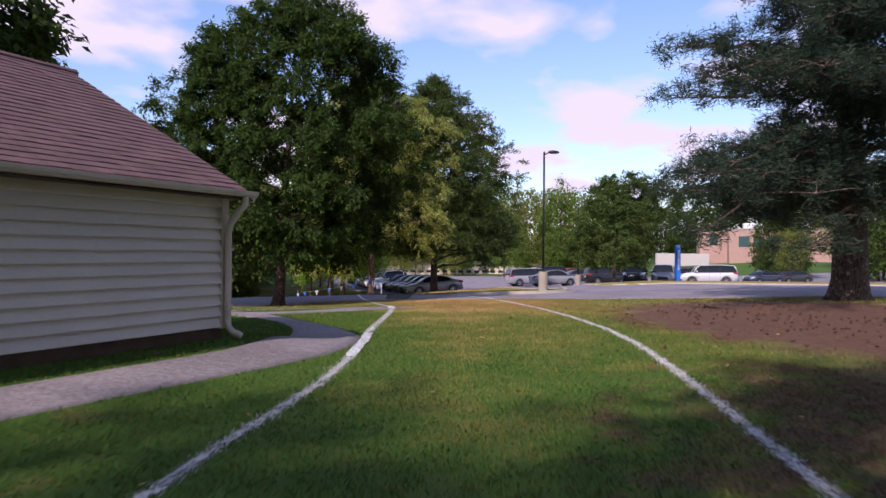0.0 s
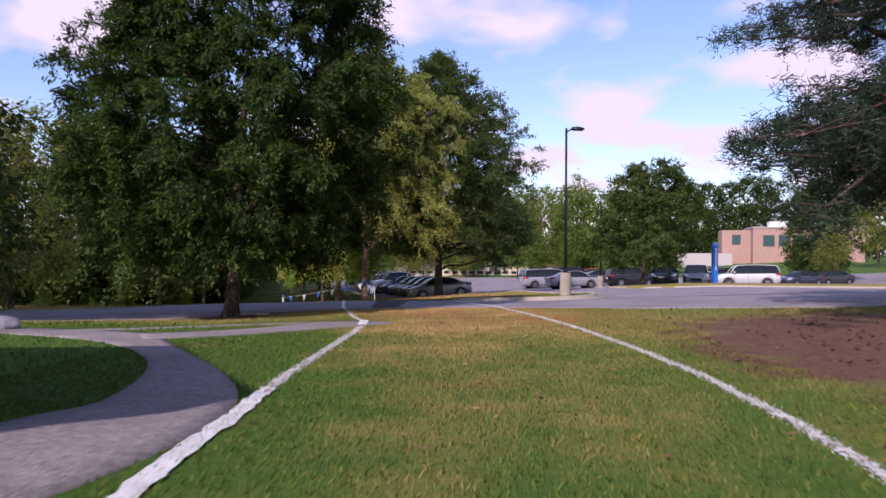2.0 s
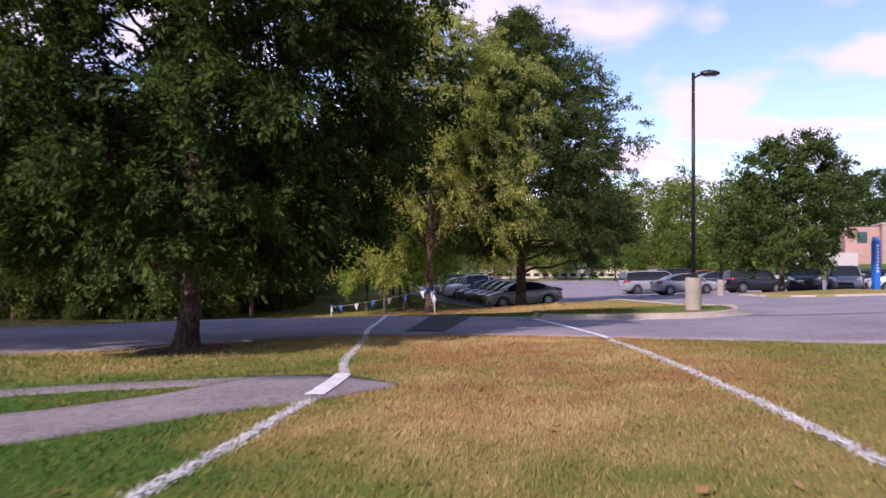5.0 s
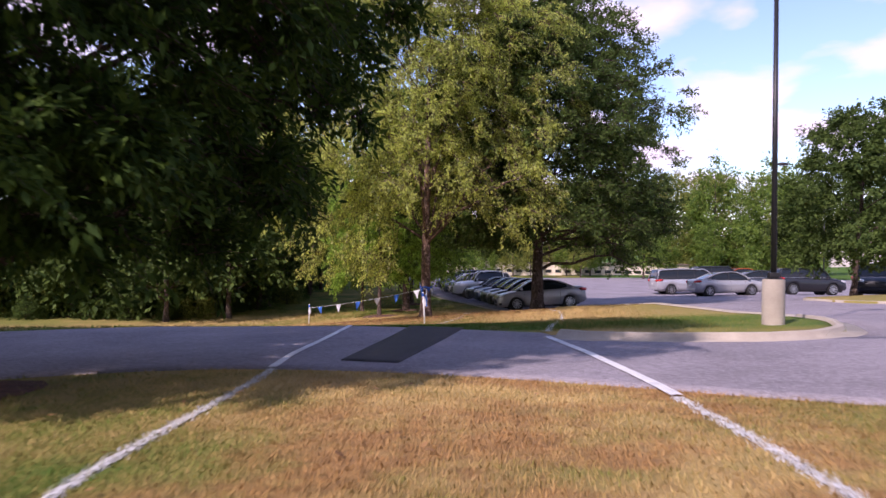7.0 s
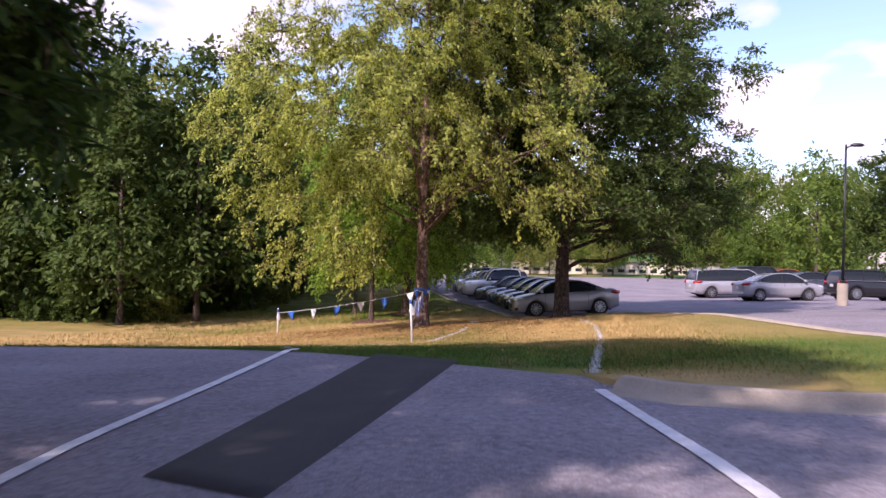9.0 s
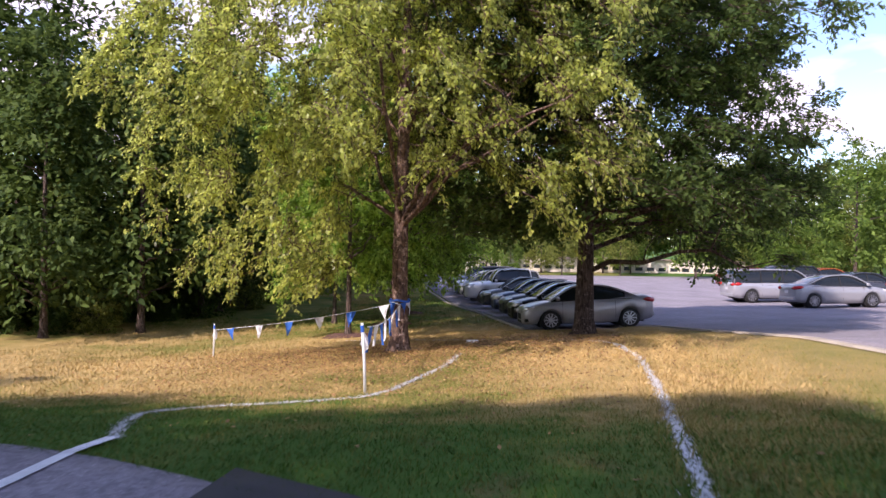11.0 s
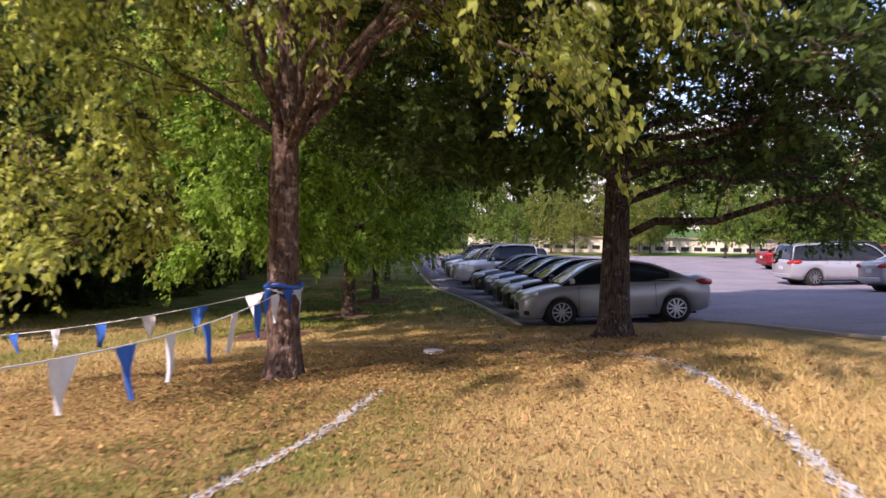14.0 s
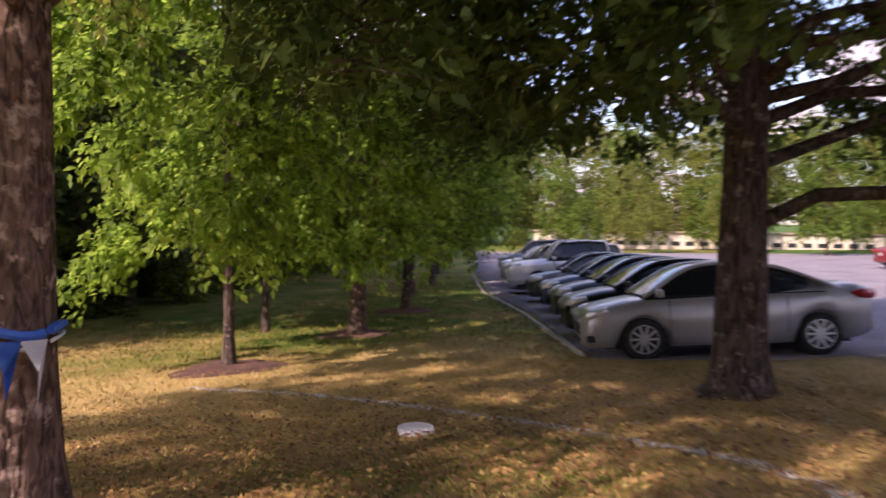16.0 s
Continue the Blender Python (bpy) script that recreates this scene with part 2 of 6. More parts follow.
    soil = ramp(noise_of(9.0, 6.0), (0.3, (0.085, 0.045, 0.03)), (0.7, (0.20, 0.11, 0.072)))
    mx = N("ShaderNodeMix"); mx.data_type = "RGBA"; L(bare, mx.inputs[0]); L(col, mx.inputs[6]); L(soil, mx.inputs[7])
    L(mx.outputs[2], bs.inputs["Base Color"])
    if not blades:
        bp = N("ShaderNodeBump"); bp.inputs["Strength"].default_value, bp.inputs["Distance"].default_value = 0.7, 0.04
        L(noise_of(22.0, 6.0, 0.7), bp.inputs["Height"]); L(bp.outputs[0], bs.inputs["Normal"])
    return m

def asphalt_mat(name, base, stone, dark, crack_scale=0.42, bump=0.012):
    """Worn asphalt: pale aggregate, broad stains, a net of fine cracks."""
    m = bpy.data.materials.new(name); m.use_nodes = True
    nt = m.node_tree; bs = nt.nodes["Principled BSDF"]; bs.inputs["Roughness"].default_value = 0.92; bs.inputs["Specular IOR Level"].default_value = 0.2
    N, L = nt.nodes.new, nt.links.new
    pos = N("ShaderNodeTexCoord").outputs["Object"]
    def noise_of(scale, detail=4.0, rough=0.55):
        n = N("ShaderNodeTexNoise"); n.inputs["Scale"].default_value = scale; n.inputs["Detail"].default_value = detail; n.inputs["Roughness"].default_value = rough
        L(pos, n.inputs["Vector"]); return n
    def ramp(v, p0, p1, c0, c1):
        r = N("ShaderNodeValToRGB"); e = r.color_ramp.elements; e[0].position, e[1].position, e[0].color, e[1].color = p0, p1, (*c0, 1), (*c1, 1); L(v, r.inputs[0]); return r.outputs[0]
    def mixed(f, a, b):
        x = N("ShaderNodeMix"); x.data_type = "RGBA"; L(f, x.inputs[0]); L(a, x.inputs[6]); L(b, x.inputs[7]); return x.outputs[2]
    one, zero = (1, 1, 1), (0, 0, 0)
    broad = ramp(noise_of(0.45, 6, 0.6).outputs["Fac"], 0.35, 0.68, tuple(c * 0.78 for c in base), tuple(c * 1.12 for c in base))
    grain = noise_of(55.0, 2, 0.6).outputs["Fac"]
    pale = N("ShaderNodeRGB"); pale.outputs[0].default_value = (*stone, 1)
    deep = N("ShaderNodeRGB"); deep.outputs[0].default_value = (*dark, 1)
    col = mixed(ramp(grain, 0.56, 0.68, zero, (0.75, 0.75, 0.75)), broad, pale.outputs[0])
    col = mixed(ramp(noise_of(38.0, 3, 0.6).outputs["Fac"], 0.30, 0.42, (0.6, 0.6, 0.6), zero), col, deep.outputs[0])
    warp = N("ShaderNodeVectorMath"); warp.operation = "MULTIPLY_ADD"; warp.inputs[1].default_value = (1.1, 1.1, 0); L(noise_of(0.9, 5, 0.6).outputs["Color"], warp.inputs[0]); L(pos, warp.inputs[2])
    v = N("ShaderNodeTexVoronoi"); v.feature = "DISTANCE_TO_EDGE"; v.inputs["Scale"].default_value = crack_scale; L(warp.outputs[0], v.inputs["Vector"])
    col = mixed(ramp(v.outputs["Distance"], 0.002, 0.008, (0.28, 0.28, 0.28), zero), col, deep.outputs[0])
    mot = ramp(noise_of(13.0, 5, 0.75).outputs["Fac"], 0.36, 0.64, (0.70, 0.70, 0.70), (1.22, 1.22, 1.22))
    mul = N("ShaderNodeMix"); mul.data_type = "RGBA"; mul.blend_type = "MULTIPLY"; mul.inputs[0].default_value = 1.0; L(col, mul.inputs[6]); L(mot, mul.inputs[7])
    L(mul.outputs[2], bs.inputs["Base Color"])
    bp = N("ShaderNodeBump"); bp.inputs["Strength"].default_value, bp.inputs["Distance"].default_value = 0.9, bump; L(grain, bp.inputs["Height"]); L(bp.outputs[0], bs.inputs["Normal"])
    return m

GRASS = grass_mat("lawn_soil", False)
BLADE = grass_mat("grass_blades", True)
ASPHALT = asphalt_mat("asphalt", (0.27, 0.245, 0.27), (0.46, 0.43, 0.45), (0.11, 0.10, 0.11))
PATHWAY = asphalt_mat("path_asphalt", (0.27, 0.235, 0.235), (0.46, 0.41, 0.41), (0.09, 0.075, 0.075), 0.6)
TAR = mat("fresh_asphalt", (0.035, 0.034, 0.038), 0.8, var=0.3, scale=2.0, fine=90, bump=0.4)
PAINT = mat("white_line_paint", (0.72, 0.72, 0.72), 0.75, var=0.3, scale=5, fine=45, bump=0.3)
CHALK = mat("white_field_paint", (0.58, 0.58, 0.57), 0.85, var=0.4, scale=6, fine=40, bump=0.3)
CONCRETE = mat("concrete", (0.41, 0.36, 0.295), 0.9, var=0.25, scale=2.2, fine=50, bump=0.3)
SIDING = mat("cream_siding", (0.62, 0.57, 0.52), 0.55, var=0.10, scale=1.4, fine=30, bump=0.08)
TRIM = mat("cream_trim_paint", (0.56, 0.50, 0.42), 0.5, var=0.15, scale=3, fine=40, bump=0.08)
SHINGLE = mat("brown_shingle", (0.15, 0.085, 0.083), 0.95, var=0.35, scale=2.5, fine=120, bump=0.8, dist=0.006)
FOUND = mat("brown_foundation", (0.10, 0.06, 0.045), 0.95, var=0.3)
BARK = bark_mat("bark", (0.042, 0.03, 0.026), (0.15, 0.11, 0.09), (0.30, 0.24, 0.20), share=0.63)
BIRCHBARK = bark_mat("peeling_birch_bark", (0.06, 0.038, 0.03), (0.20, 0.13, 0.10), (0.38, 0.275, 0.225), 0.35, 8.0, 0.61)
BLACKMETAL = mat("dark_painted_metal", (0.02, 0.02, 0.022), 0.45, 0.3, var=0.2)
BLUE = mat("blue_painted_metal", (0.02, 0.16, 0.62), 0.4, var=0.12)
L_BIG = leaf_mat("leaf_deep_green", (0.019, 0.043, 0.010), (0.092, 0.142, 0.024), 0.38, 0.6)
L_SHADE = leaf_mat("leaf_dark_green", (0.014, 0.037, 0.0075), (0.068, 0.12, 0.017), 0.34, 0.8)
L_BIRCH = leaf_mat("leaf_birch", (0.085, 0.115, 0.02), (0.53, 0.60, 0.135), 0.65, 0.35, 0.5)
L_OAK = leaf_mat("leaf_oak", (0.032, 0.062, 0.014), (0.115, 0.17, 0.038), 0.4, 0.65)
L_PINE = leaf_mat("pine_needles", (0.012, 0.026, 0.017), (0.05, 0.08, 0.044), 0.15, 0.7)
L_WOOD = leaf_mat("leaf_woodland", (0.06, 0.088, 0.018), (0.30, 0.33, 0.075), 0.5)
L_MAPLE = leaf_mat("leaf_maple", (0.075, 0.15, 0.02), (0.32, 0.48, 0.075), 0.62, 0.5)
L_BRIGHT = leaf_mat("leaf_bright", (0.055, 0.105, 0.018), (0.20, 0.29, 0.05), 0.5)

# ---- mesh helpers ----
def part(name, bm, material, parent=None, label="", smooth=False):
    me = bpy.data.meshes.new(name)
    if smooth:
        for f in bm.faces: f.smooth = True
    bm.to_mesh(me); bm.free()
    for m in (material if isinstance(material, (list, tuple)) else [material]): me.materials.append(m)
    ob = new(name, me)
    if parent is not None: ob.parent = parent
    if label: ob["label"] = label
    return ob

def raw(name, verts, faces, material, parent=None, smooth=False):
    """A mesh straight from arrays: verts (n, 3) and faces (m, 3 or 4)."""
    me = bpy.data.meshes.new(name)
    verts, faces = np.asarray(verts, np.float32), np.asarray(faces, np.int32)
    k = faces.shape[1]
    me.vertices.add(len(verts)); me.vertices.foreach_set("co", verts.ravel())
    me.loops.add(faces.size); me.loops.foreach_set("vertex_index", faces.ravel())
    me.polygons.add(len(faces)); me.polygons.foreach_set("loop_start", np.arange(0, faces.size, k, dtype=np.int32))
    me.update(calc_edges=True)
    if smooth: me.polygons.foreach_set("use_smooth", np.ones(len(faces), bool))
    me.materials.append(material)
    ob = new(name, me)
    if parent is not None: ob.parent = parent
    return ob

def empty(name, m=None):
    ob = new(name); ob.empty_display_size = 0.2
    if m is not None: ob.matrix_world = m
    return ob

def box(bm, x0, x1, y0, y1, z0, z1, bev=0.0):
    r = bmesh.ops.create_cube(bm, size=1, matrix=Matrix.Translation(((x0+x1)/2, (y0+y1)/2, (z0+z1)/2)) @ Matrix.Diagonal((x1-x0, y1-y0, z1-z0, 1)))
    if bev:
        es = list({e for v in r["verts"] for e in v.link_edges})
        bmesh.ops.bevel(bm, geom=es, offset=bev, segments=2, affect="EDGES", profile=0.6)
    return bm

def tube(bm, pts, radii, n=8, cap=True):
    """A tapered tube along points."""
    rings, side = [], None
    for i, p in enumerate(pts):
        p = Vector(p)
        a = Vector(pts[min(i+1, len(pts)-1)]) - Vector(pts[max(i-1, 0)])
        a.normalize()
        if side is None: side = a.orthogonal().normalized()
        else:
            side = (side - a * side.dot(a))
            side = side.normalized() if side.length > 1e-5 else a.orthogonal().normalized()
        up = a.cross(side)
        rings.append([bm.verts.new(p + float(radii[i]) * (math.cos(t) * side + math.sin(t) * up)) for t in (2*math.pi*k/n for k in range(n))])
    for r0, r1 in zip(rings, rings[1:]):
        for k in range(n): bm.faces.new((r0[k], r0[(k+1) % n], r1[(k+1) % n], r1[k]))
    if cap:
        bm.faces.new(rings[0][::-1]); bm.faces.new(rings[-1])
    return bm

# ---- ground ----
KNOTS = np.array([(-30, .25, .0, .0), (12, .20, .0, .0), (18, .10, .0, .01), (22, -.02, .01, .02), (24, -.08, .015, .02), (30, -.22, .035, .025), (33, -.33, .03, .03), (36, -.42, .03, .03), (39.3, -.49, .03, .035),
                  (45, -.88, .07, .05), (51, -1.0, .09, .055), (55, -1.3, .09, .06), (61, -1.72, .06, .06), (77, -2.0, .03, .03), (110, -2.1, .02, .02), (200, -2.0, 0, 0)])
def ground(x, y):
    """Height of the land."""
    x, y = np.asarray(x, float), np.asarray(y, float)
    f = np.interp(y, KNOTS[:, 0], KNOTS[:, 1])
    gl, gr = np.interp(y, KNOTS[:, 0], KNOTS[:, 2]), np.interp(y, KNOTS[:, 0], KNOTS[:, 3])
    xc = np.clip(x, -14, 14)
    hill = 2.0 * np.clip((x - 32) / 40, 0, 1) ** 1.5 * np.clip((y - 70) / 60, 0, 1)
    u, v = -.41 * (x + 2.98) - .912 * (y - 11.1), -.912 * (x + 2.98) + .41 * (y - 11.1)      # along and into the house
    s, e = np.clip(-v / 2.2, 0, 1), np.clip((u + 2.2) / 2, 0, 1)
    bank = 0.17 * (1 - s * s * (3 - 2 * s)) * e * e * (3 - 2 * e)
    hollow = 0.15 * np.exp(-((x + 6.5) / 3) ** 2 - ((y - 28.8) / 3.2) ** 2)          # round the shade tree
    return f + np.where(xc < 0, xc * gl, xc * gr) + hill + bank - hollow
def gz(x, y): return float(ground(x, y))

def axis(lo, mid0, mid1, hi, step, grow=1.25):
    core = list(np.arange(mid0, mid1 + 1e-6, step))
    s, out = step, [core[-1]]
    while out[-1] < hi: s *= grow; out.append(out[-1] + s)
    s, left = step, [core[0]]
    while left[-1] > lo: s *= grow; left.append(left[-1] - s)
    return np.array(left[:0:-1] + core[:-1] + out)
def lattice(xs, ys, zfun):
    X, Y = np.meshgrid(xs, ys)
    V = np.stack([X, Y, zfun(X, Y)], -1).reshape(-1, 3)
    n, m = len(xs), len(ys)
    i = (np.arange(m-1)[:, None] * n + np.arange(n-1)[None]).ravel()
    return V, np.stack([i, i+1, i+n+1, i+n], -1)
V, F = lattice(axis(-1500, -24, 30, 1500, 0.5), axis(-1200, -4, 100, 1500, 0.5), ground)
g = raw("ground", V, F, GRASS, smooth=True)
tagged(g, "mown lawn, green turning dry and tan", "ground", kind="structure")

def resample(pts, n):
    p = np.array(pts, float); s = np.r_[0, np.cumsum(np.linalg.norm(np.diff(p, axis=0), axis=1))]
    t = np.linspace(0, s[-1], n)
    return np.stack([np.interp(t, s, p[:, k]) for k in range(p.shape[1])], -1)
def smooth_line(pts, n, k=3):
    p = resample(pts, n * 4)
    w = max(1, len(p) * k // 100)
    for _ in range(2):
        q = np.pad(p, ((w, w), (0, 0)), mode="edge")
        p2 = np.stack([q[i:i+len(p)] for i in range(2*w+1)]).mean(0); p2[0], p2[-1] = p[0], p[-1]; p = p2
    return resample(p, n)
def sheet(name, a, b, dz, material, nu=80, nv=12, smooth=True, parent=None, dz_b=None):
    """A sheet laid on the land between two edge lines, with its rims turned down into the soil. dz_b: its lift at the second edge."""
    A, B = (smooth_line(a, nu), smooth_line(b, nu)) if smooth else (resample(a, nu), resample(b, nu))
    t = np.linspace(0, 1, nv)[None, :, None]
    P = A[:, None] * (1 - t) + B[:, None] * t
    lift = dz + ((dz if dz_b is None else dz_b) - dz) * t[..., 0]
    P = np.concatenate([P, (ground(P[..., 0], P[..., 1]) + lift)[..., None]], -1)
    down = np.array([0, 0, 0.1])
    P = np.concatenate([P[:, :1] - down, P, P[:, -1:] - down], 1)
    P = np.concatenate([P[:1] - down, P, P[-1:] - down], 0)
    n, m = P.shape[:2]
    i = (np.arange(n-1)[:, None] * m + np.arange(m-1)[None]).ravel()
    F = np.stack([i, i+m, i+m+1, i+1], -1)
    ob = raw(name, P.reshape(-1, 3), F, material, parent, smooth=False)
    if ob.data.polygons[len(F) // 2].normal.z < 0: ob.data.flip_normals()
    return ob

ROAD_NEAR = [(-70, 5), (-30, 20), (-16, 23.0), (-10.7, 25.6), (-9.5, 27.2), (-9.1, 29.3), (-8.5, 31.0), (-7.0, 32.1), (-3.9, 32.6), (-1.3, 31.5), (.3, 30.4), (2, 29.4), (3.7, 28.5), (7.2, 27.5), (11.6, 27.4), (20, 27), (70, 24)]
ROAD_FAR = [(-70, 13), (-30, 28.5), (-15.5, 35.3), (-9.6, 40.2), (-6.3, 40.7), (-4.5, 40.15), (-2.9, 39.35), (-1.4, 38.75), (-.3, 37.7), (.56, 36.35), (1.4, 35.7), (2.6, 35.35), (4.6, 35.5), (10, 37.0), (20, 37), (70, 34)]
LOT_L = [(5.2, 35.6), (6.2, 36.6), (6.7, 38.3), (6.8, 41.3), (5.4, 48), (3.2, 55), (1.8, 60.1), (-2.4, 60.1), (-5.0, 68), (-8.0, 75.3), (-11.6, 86.8), (-16.5, 104), (-20, 116)]
LOT_R = [(60, 25.5), (60, 36), (60, 40), (60, 44), (60, 48), (60, 55), (60, 60), (60, 62), (60, 68), (60, 75), (60, 87), (62, 104), (64, 116)]
PATH_L = [(-9, -2), (-6.6, 1.8), (-3.97, 7.15), (-3.3, 8.75), (-2.62, 10.0), (-2.36, 11.2), (-2.38, 12.6), (-2.58, 14.2), (-2.95, 15.5), (-3.85, 17.2), (-5.9, 19.2), (-9, 20.6), (-16, 22)]
PATH_R = [(-8, -2.6), (-6.1, 1.2), (-3.44, 6.23), (-2.68, 7.9), (-1.94, 9.3), (-1.18, 10.9), (-1.1, 12.2), (-1.22, 13.3), (-1.65, 14.3), (-2.45, 15.9), (-3.3, 17.2), (-4.05, 18.6), (-4.6, 20.2), (-6.5, 21.4), (-9, 22.2), (-16, 23.5)]
SPUR_A, SPUR_B = [(-4.4, 18.7), (-3.69, 19.1), (-2.75, 20.3), (-1.97, 21.6), (-1.19, 22.6), (-.7, 23.45)], [(-5.0, 20.0), (-4.0, 20.9), (-3.4, 21.7), (-2.95, 22.6), (-2.5, 24.25), (-1.6, 24.35), (-.7, 23.55)]
r = sheet("road", ROAD_NEAR, ROAD_FAR, 0.018, ASPHALT, 160, 16)
tagged(r, "worn grey asphalt road crossing the lawn", "road", kind="structure")
r = sheet("parking_lot", LOT_L, LOT_R, 0.012, ASPHALT, 130, 60, smooth=False)
tagged(r, "wide sunlit grey asphalt parking lot", "parking lot", kind="structure")
r = sheet("footpath", PATH_L, PATH_R, 0.014, PATHWAY, 90, 6)
tagged(r, "curving grey asphalt footpath beside the house", "path", kind="structure")
r = sheet("footpath_spur", SPUR_A, SPUR_B, 0.018, PATHWAY, 30, 5)
tagged(r, "short asphalt spur ending at the lawn", "path", kind="structure")
r = sheet("footpath_strand", [(-9, 19.0), (-5.48, 21.53), (-4.77, 22.16), (-3.93, 22.78), (-2.8, 23.3)], [(-9, 19.8), (-5.75, 21.95), (-5.0, 22.6), (-4.2, 23.35), (-2.5, 24.2)], 0.020, PATHWAY, 30, 4)
tagged(r, "narrow pale strip of footpath beside the spur", "path", kind="structure")
r = sheet("asphalt_patch", [(-2.26, 32.2), (-2.7, 39.1)], [(-1.34, 31.85), (-1.36, 38.5)], 0.030, TAR, 24, 6, smooth=False)
tagged(r, "black strip of fresh asphalt across the road", "patch", kind="structure")

def kerb(name, pts, w=0.16, h=0.15, apron=0.0, n=60, label="pale concrete kerb edging the grass"):
    """A rounded concrete kerb along a line, its road side to the right; apron: the width of the gutter slab."""
    p = smooth_line(pts, n, 2)
    d = np.gradient(p, axis=0); d /= np.linalg.norm(d, axis=1)[:, None]
    nr = np.stack([d[:, 1], -d[:, 0]], -1)
    prof = [(-w, -0.1), (-w, h - 0.005), (-w * 0.75, h), (-w * 0.2, h), (-0.02, h - 0.02), (0.0, 0.03)]
    prof += [(apron, 0.024), (apron, -0.1)] if apron else [(0.01, -0.1)]
    rows = [np.concatenate([p + nr * o, (ground(p[:, 0], p[:, 1]) + z)[:, None]], -1) for o, z in prof]
    P = np.stack(rows, 1); m = len(prof); P[0, :, 2] -= .22; P[-1, :, 2] -= .22          # the ends dip into the soil
    i = (np.arange(n-1)[:, None] * m + np.arange(m-1)[None]).ravel()
    ob = raw(name, P.reshape(-1, 3), np.stack([i, i+1, i+m+1, i+m], -1), CONCRETE)
    return tagged(ob, label, "kerb", kind="structure")
TIP = [(.62, 36.5), (1.4, 35.82), (2.6, 35.45), (4.4, 35.55), (5.4, 36.1), (6.1, 37.1), (6.4, 38.6), (6.45, 41.3)]
kerb("kerb_tip", TIP, apron=0.42)
SIDE = [(6.45, 41.3), (6.2, 44), (5.1, 48), (4.0, 52), (2.9, 55.2), (2.2, 58.2), (1.5, 60.1)]
kerb("kerb_side", SIDE, w=0.28, h=0.12)
kerb("kerb_row", [(-2.45, 60.35), (-2.58, 60.5), (-2.68, 60.8), (-5.2, 68), (-8.2, 75.3), (-11.8, 86.8), (-16.7, 104)], w=.11, h=.07, n=90)
r = sheet("island_lawn", [(x, y + 0.16) for x, y in TIP[:3]] + [(4.3, 35.72), (5.25, 36.25), (5.93, 37.2), (6.23, 38.6), (6.28, 41.3)] + [(x - 0.29, y) for x, y in SIDE[1:]],
          [(.3, 37.5), (.9, 38.2), (1.5, 38.8), (2.2, 39.4), (2.6, 40), (2.8, 41), (2.6, 42.5), (2.2, 44), (1.4, 48), (.8, 52), (.4, 55.2), (0, 57.4), (-.4, 59.2)], 0.085, GRASS, 70, 14, smooth=False, dz_b=0.008)
tagged(r, "raised grass tip of the island", "lawn", kind="structure")
ISLE = [(60, 44), (40, 45.5), (20.9, 46.5), (12, 47.2), (10.2, 48.4), (9.5, 50.5), (9.6, 53.0), (10.2, 54.8), (17.5, 59.3), (30, 63), (60, 61)]
kerb("kerb_far_island", ISLE, h=0.09)
r = sheet("far_island_lawn", [(60, 44.17), (40, 45.67), (20.9, 46.67), (12.1, 47.37), (10.4, 48.6), (9.85, 49.8)], [(60, 60.8), (30, 62.8), (17.5, 59.1), (10.4, 54.7), (9.78, 53.0), (9.7, 51.0)], 0.085, GRASS, 50, 10, smooth=False, dz_b=0.12)
tagged(r, "raised grass verge dividing the parking rows", "lawn", kind="structure")
